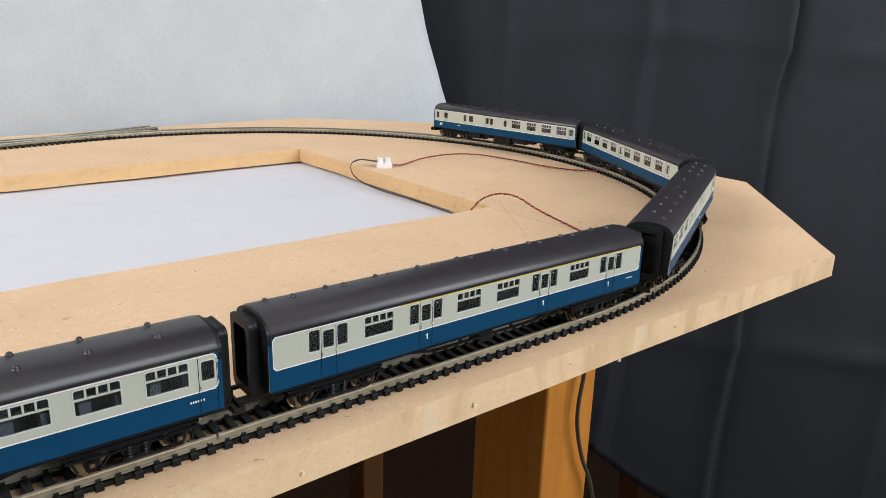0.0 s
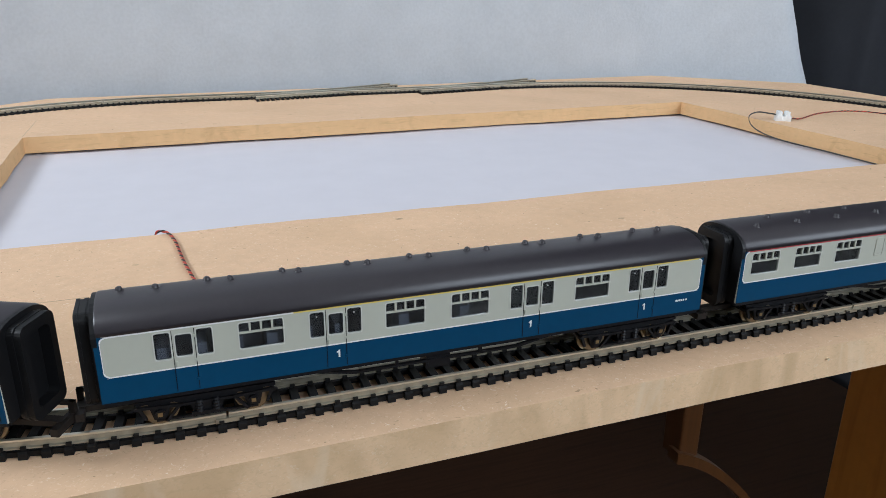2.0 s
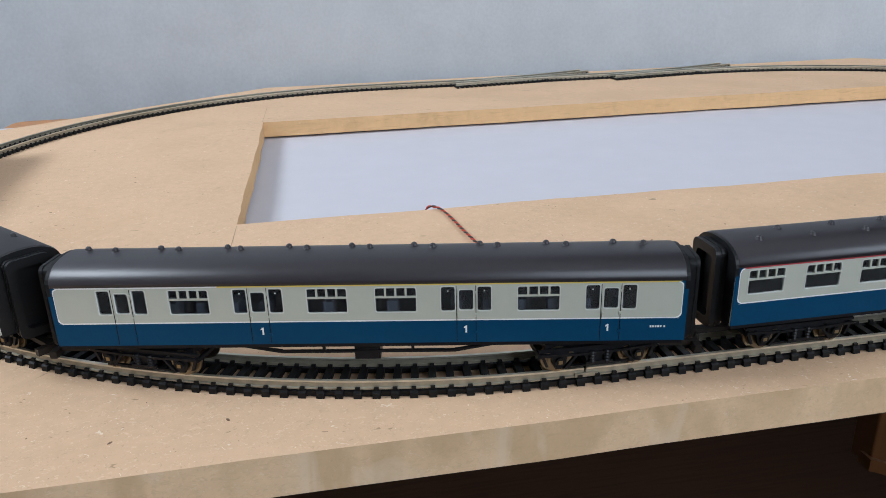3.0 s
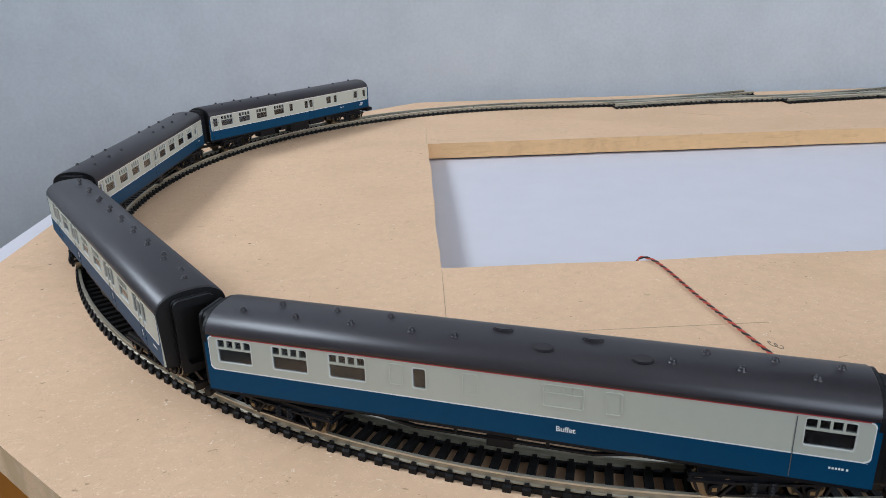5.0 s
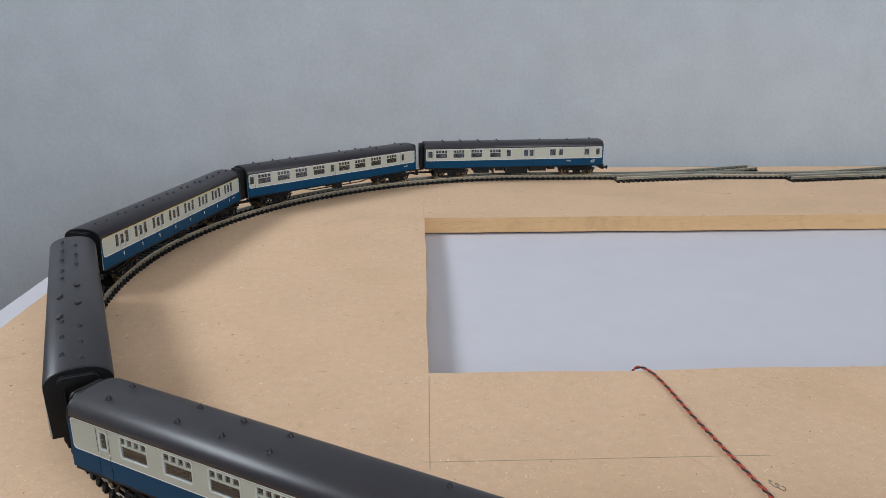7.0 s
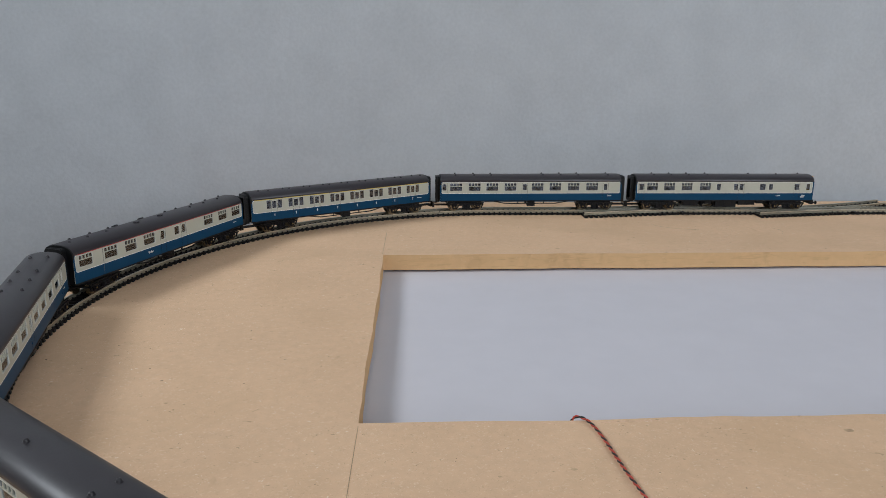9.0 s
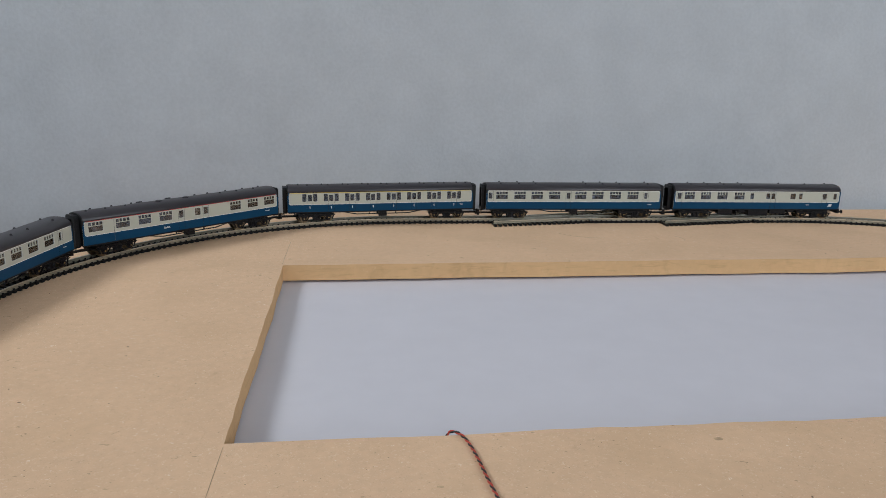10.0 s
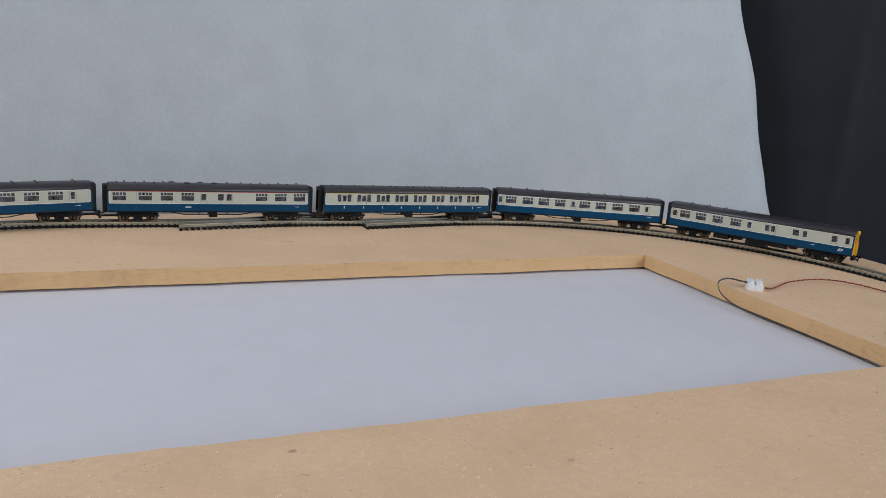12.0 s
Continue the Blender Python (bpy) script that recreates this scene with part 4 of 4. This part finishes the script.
def coach(kind, label, stripe, outer, inner, doors_out, doors_in, vents, big, reverse=False, numeral_out=(), numeral_in=()):
    c = thing("coach", label, "model coach", "coaches of the train")
    flip = -1 if reverse else 1
    for sign, layout, doors, ones in ((1, outer, doors_out, numeral_out), (-1, inner, doors_in, numeral_in)):
        spots = [(k, *sorted((flip * a / 1000, flip * b / 1000))) for k, a, b in layout]
        sizes = {"S": WIDEW, "D": DOOR, "N": TALL}
        bm = bmesh.new()
        side_wall([(a, b, sizes[k]) for k, a, b in spots if k in sizes], sign, stripe, bm, 0.0305 if kind == "first" and sign > 0 else 1.0)
        part("body_side", bm, (M_BLUE, M_GREY, M_LINE, stripe or M_LINE, M_INSIDE), c, "blue lower and pale grey upper body side with white lining")
        lining_corners(c, sign)
        for k, a, b in spots:
            if k in sizes:
                window(c, a, b, sizes[k], sign, k == "S")
            elif k in ("B", "BS"):
                blank(c, a, b, (0.0190, 0.0240), sign, k == "BS")
            elif k == "L":
                bm = bmesh.new()
                y0, y1 = sorted((sign * WIDE / 2 - sign * 0.0002, sign * WIDE / 2 + sign * 0.00008))
                box(bm, a, b - 0.00005, y0, y1, Z_LOW + 0.0004, Z_EAVE - 0.0008)
                part("panel_joint", bm, M_JOINT, c, "dark grey panel joint")
        for k, a, b in spots if kind == "first" and sign > 0 else ():
            if k == "N" and a < 0.04:
                bm = bmesh.new()
                q = (a + b) / 2
                box(bm, q - 0.00014, q + 0.00014, WIDE / 2 - 0.00030, WIDE / 2 - 0.00016, 0.0231, 0.02335)
                part("window_mark", bm, M_LINE, c, "tiny white mark on the glazing")
        for x in doors:
            door(c, flip * x / 1000 - 0.0020, flip * x / 1000 + 0.0020, sign)
        turn = (90, 0, 180) if sign > 0 else (90, 0, 0)
        for x in ones:
            numeral = lettering("class_numeral", "1", 0.0022, pose(x / 1000, sign * (WIDE / 2 + 0.00004), 0.0139, *turn), M_LINE, c, "white figure 1")
            flag = bmesh.new()       # a bolder stem and flag for the small figure
            flag.from_mesh(numeral.data)
            prism(flag, [(-0.00005, 0.0), (0.00022, 0.0), (0.00022, 0.0016), (0.00002, 0.0016), (-0.00045, 0.00125), (-0.00045, 0.00098), (-0.00005, 0.00118)], 2, -0.00002, 0.00003)
            flag.to_mesh(numeral.data)
            flag.free()
        # running number as plain bars
        bm = bmesh.new()
        x0 = (-0.0605 if sign > 0 else 0.0575) if kind != "brake" else flip * 0.040
        y0, y1 = sorted((sign * WIDE / 2, sign * (WIDE / 2 + 0.00004)))
        for k in range(6):
            w = x0 - 0.0016 + 0.00052 * k + (0.00022 if k else 0.0)
            box(bm, w, w + 0.00034, y0, y1, 0.0146, 0.01505)
        part("running_number", bm, M_LINE, c, "small white bars in place of a number")
        if kind == "buffet":
            x = -0.0130 if sign > 0 else -0.0160
            lettering("lettering", "Buffet", 0.0016, pose(x, sign * (WIDE / 2 + 0.00004), 0.0140, *turn), M_LINE, c, "white lettering on the blue side")
        if kind == "brake":
            bm = bmesh.new()
            for z, dx in ((0.0142, 0.0), (0.0149, 0.0004), (0.0135, -0.0004)):
                xx = flip * 0.0585 + dx
                box(bm, xx - 0.0015, xx + 0.0015, y0, y1, z, z + 0.00035)
            part("emblem", bm, M_LINE, c, "small white emblem")
    roof(c, vents, big)
    underframe(c, kind == "brake")
    for e in (1, -1):
        if kind == "brake" and e == flip:
            cab_front(c, e)
        else:
            gangway(c, e)
            coupling(c, e)
    # seats, floor and, in the compartment coach, the corridor partition
    bm = bmesh.new()
    box(bm, -HALF + 0.001, HALF - 0.001, -WIDE / 2 + 0.0008, WIDE / 2 - 0.0008, Z_LOW + 0.0004, Z_LOW + 0.0036)
    x = -HALF + 0.006
    while x < HALF - 0.008:
        for y0, y1 in ((-0.0072, -0.0016), (0.0016, 0.0072)):
            box(bm, x, x + 0.0022, y0, y1, Z_LOW + 0.0036, 0.0208 + 0.0003 * noise.noise((x * 300, y0, 0)))
        x += 0.0067
    part("seats", bm, M_SEAT, c, "moulded blue-grey seat interior")
    bm = bmesh.new()
    if kind == "first":
        box(bm, -HALF + 0.012, HALF - 0.012, 0.0020, 0.0024, Z_LOW + 0.0036, 0.0250)
    for q in (-0.034, 0.0, 0.033) if kind != "brake" else (-flip * 0.008, flip * 0.016, flip * 0.046):
        box(bm, q, q + 0.0006, -0.0074, 0.0074, Z_LOW + 0.0036, 0.0250)
    part("partition", bm, M_INSIDE, c)
    return c, [bogie(c, e * PIVOTS / 2, kind == "brake") for e in (1, -1)]


def zig(xs, y, mid):
    return [(x / 1000, mid + (y if i % 2 else -y)) for i, x in enumerate(xs)]


def both(xs, y):
    return [(x / 1000, q) for x in xs for q in (-y, y)]


def train():
    vent_meshes()
    bogie_meshes()
    saloon_vents = both((-55, -41.5, -29, 9, 22, 35, 57), 0.0034)
    brake_vents = both((-52, -39, -26, -12), 0.0030) + [(0.020, 0.001), (0.040, -0.001), (0.058, 0.002)]
    first_vents = zig((61.6, 55.1, 45.5, 41.2, 30.8, 27.7, 17.3, 13.2, 3.6, -0.4, -9.9, -14.0, -24.1, -27.8, -38.3, -42.4, -52.6, -58.8), 0.0006, -0.0021)
    buffet_vents = [(x / 1000, 0.0034) for x in (58.7, 46.0, 33.1, 19.6, 10.5, -31.5, -43.5, -56.0)] + [(x / 1000, -0.0012) for x in (51.5, 38.3, 25.9, -37.5, -49.5, -60.5)]
    buffet_big = [(0.0015, -0.0010), (-0.0165, -0.0010), (-0.0076, 0.0040), (-0.0262, 0.0040)]
    lead = coach("brake", "blue and grey driving coach leading the train, with yellow cab", None, BRAKE, BRAKE, SHUT["brake"], SHUT["brake"], brake_vents, [])
    second = coach("saloon", "blue and grey open saloon coach with dark roof", None, SALOON, SALOON, SHUT["saloon"], SHUT["saloon"], saloon_vents, [])
    third = coach("first", "blue and grey first class coach with yellow cantrail line", M_YELLOW_LINE, FIRST_CORRIDOR, FIRST_ROOMS, SHUT["first_corridor"], SHUT["rooms"], first_vents, [],
                  numeral_out=(21.9, -20.9, -50.2), numeral_in=[-51.0 + 14.72 * k for k in range(8)])
    fourth = coach("buffet", "blue and grey buffet coach with red cantrail line", M_RED_LINE, BUFFET_OUT, BUFFET_IN, SHUT["buffet_out"], SHUT["buffet_in"], buffet_vents, buffet_big)
    fifth = coach("saloon", "blue and grey open saloon coach behind the buffet coach", None, SALOON, SALOON, SHUT["saloon"], SHUT["saloon"], saloon_vents, [])
    last = coach("brake", "blue and grey driving coach at the tail of the train", None, BRAKE, BRAKE, SHUT["brake"], SHUT["brake"], brake_vents, [], True)
    return [lead, second, third, fourth, fifth, last]


# ---- wiring ----
def wiring():
    w = thing("track_feed_wire", "twisted red and black feed wire over the baseboard", "wire", "feed wires")
    twisted("w", [(0.066, 0.005, -0.0075), (0.0695, 0.0015, -0.002), (0.0712, 0.0004, 0.0008), (0.0742, -0.003, 0.0012), (0.0765, -0.012, 0.0008), (0.0785, -0.035, 0.001), (0.082, -0.062, 0.001), (0.0848, -0.082, 0.001),
                  (0.0868, -0.104, 0.001), (0.087, -0.122, 0.001)], w)
    w = thing("track_feed_wire", "twisted red and black wire from terminal block to track", "wire", "feed wires")
    twisted("w", [(0.4705, 0.1135, 0.002), (0.480, 0.1155, 0.001), (0.503, 0.1235, 0.002), (0.528, 0.1235, 0.0025), (0.5455, 0.114, 0.002), (0.556, 0.092, 0.001), (0.559, 0.062, 0.001), (0.567, 0.042, 0.001), (0.580, 0.029, 0.0012)], w)
    w = thing("track_feed_wire", "twisted red and black wire looping out of the hole", "wire", "feed wires")
    twisted("w", [(0.440, 0.009, -0.0075), (0.446, 0.006, -0.001), (0.452, 0.006, 0.003), (0.461, 0.003, 0.0055), (0.466, -0.006, 0.005), (0.464, -0.024, 0.002), (0.459, -0.046, 0.001), (0.452, -0.070, 0.001), (0.446, -0.098, 0.001), (0.444, -0.121, 0.001)], w)
    w = thing("supply_wire", "thin grey twin wire running down into the hole", "wire")
    pts = [(0.4640, 0.1195, 0.0035), (0.4600, 0.1225, 0.004), (0.4540, 0.1275, 0.0045), (0.4480, 0.1285, 0.002), (0.4450, 0.122, -0.003), (0.4450, 0.110, -0.0065), (0.4475, 0.092, -0.0085), (0.4495, 0.065, -0.0088), (0.4490, 0.030, -0.0088), (0.4470, 0.004, -0.0088)]
    for k in (0, 1):
        strand("core", smooth_path([(x + 0.0005 * k, y + 0.0007 * k, z + 0.0003 * k) for x, y, z in pts]), 0.00024, M_GREY_WIRE, w)
    w = thing("hanging_cable", "grey cable hanging down beside the table leg", "cable")
    strand("cable", smooth_path([(0.5255, -0.016, -0.026), (0.5250, -0.016, -0.075), (0.5228, -0.016, -0.108), (0.5198, -0.016, -0.130), (0.5209, -0.016, -0.148), (0.5279, -0.016, -0.171), (0.5407, -0.018, -0.206), (0.548, -0.03, -0.30),
                                 (0.540, -0.06, -0.5), (0.55, -0.1, -0.725)], 0.004), 0.0013, M_GREY_WIRE, w)
    w = thing("cord_end", "white cord end hanging under the baseboard", "cord")
    strand("cord", smooth_path([(0.5800, 0.006, -0.009), (0.5825, 0.005, -0.06), (0.5845, 0.005, -0.1275)], 0.01), 0.0012, M_WHITE_PLASTIC, w)


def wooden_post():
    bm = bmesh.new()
    # Its wood colour carries shade too.
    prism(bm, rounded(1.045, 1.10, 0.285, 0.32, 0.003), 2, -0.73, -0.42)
    tagged(part("wooden_post", bm, M_SHADED_WOOD), "orange wooden post standing behind the black cloth, shade put in its colour", "post")


def terminal_block():
    t = thing("terminal_block", "white two-way plastic screw terminal block", "terminal block", at=pose(0.4665, 0.1180, 0, 0, 0, -32) @ Matrix.Scale(0.85, 4))
    bm = bmesh.new()
    prism(bm, rounded(-0.0058, 0.0058, -0.0042, 0.0042, 0.0008), 2, 0, 0.0038)
    part("base", bm, M_WHITE_PLASTIC, t)
    for x in (-0.0029, 0.0029):
        bm = bmesh.new()
        prism(bm, rounded(x - 0.0022, x + 0.0022, -0.0048, 0.0048, 0.001), 2, 0.0012, 0.0046)
        part("barrel", bm, M_WHITE_PLASTIC, t)
        for y in (-0.0024, 0.0024):
            bm = bmesh.new()
            ring(bm, disc(x, y, 0.0019, 16), disc(x, y, 0.0012, 16), 2, 0.0040, 0.0072)
            tw = part("screw_tower", bm, M_WHITE_PLASTIC, t)
            bm = bmesh.new()
            prism(bm, disc(x, y, 0.00118, 12), 2, 0.0040, 0.0058)
            part("screw", bm, M_STEEL, tw)


room()
backdrops()
table()
paper()
baseboard()
track()
for start in (0.1450, 0.2748):
    turnout(start)
TRAIN = train()
wiring()
terminal_block()
wooden_post()


def travelled(t):
    """Place of the train's head at t seconds, smooth through the rows of TRAVEL."""
    ts, ss = [r[0] for r in TRAVEL], [r[1] for r in TRAVEL]
    i = max(0, min(len(ts) - 2, sum(q <= t for q in ts) - 1))

    def slope(k):
        a, b = max(k - 1, 0), min(k + 1, len(ts) - 1)
        return (ss[b] - ss[a]) / (ts[b] - ts[a])
    h = ts[i + 1] - ts[i]
    u = (t - ts[i]) / h
    return ((2 * u ** 3 - 3 * u * u + 1) * ss[i] + (u ** 3 - 2 * u * u + u) * h * slope(i) + (3 * u * u - 2 * u ** 3) * ss[i + 1] + (u ** 3 - u * u) * h * slope(i + 1))


def motions():
    for k, (body, bogies) in enumerate(TRAIN):
        rows, swing = [], ([], [])
        for i in range(121):
            t = i * 0.1
            mid = travelled(t) - k * PITCH - LENGTH / 2
            a, b = oval(mid + PIVOTS / 2), oval(mid - PIVOTS / 2)
            h = math.atan2(a[1] - b[1], a[0] - b[0])
            rows.append((t, pose((a[0] + b[0]) / 2, (a[1] + b[1]) / 2, 0, 0, 0, math.degrees(h))))
            for j, end in enumerate((a, b)):
                d = (end[2] - h + math.pi) % (2 * math.pi) - math.pi
                swing[j].append((t, pose((0.5 - j) * PIVOTS, 0, 0, 0, 0, math.degrees(d))))
        walk(body, rows)
        for j in (0, 1):
            walk(bogies[j], swing[j])


motions()
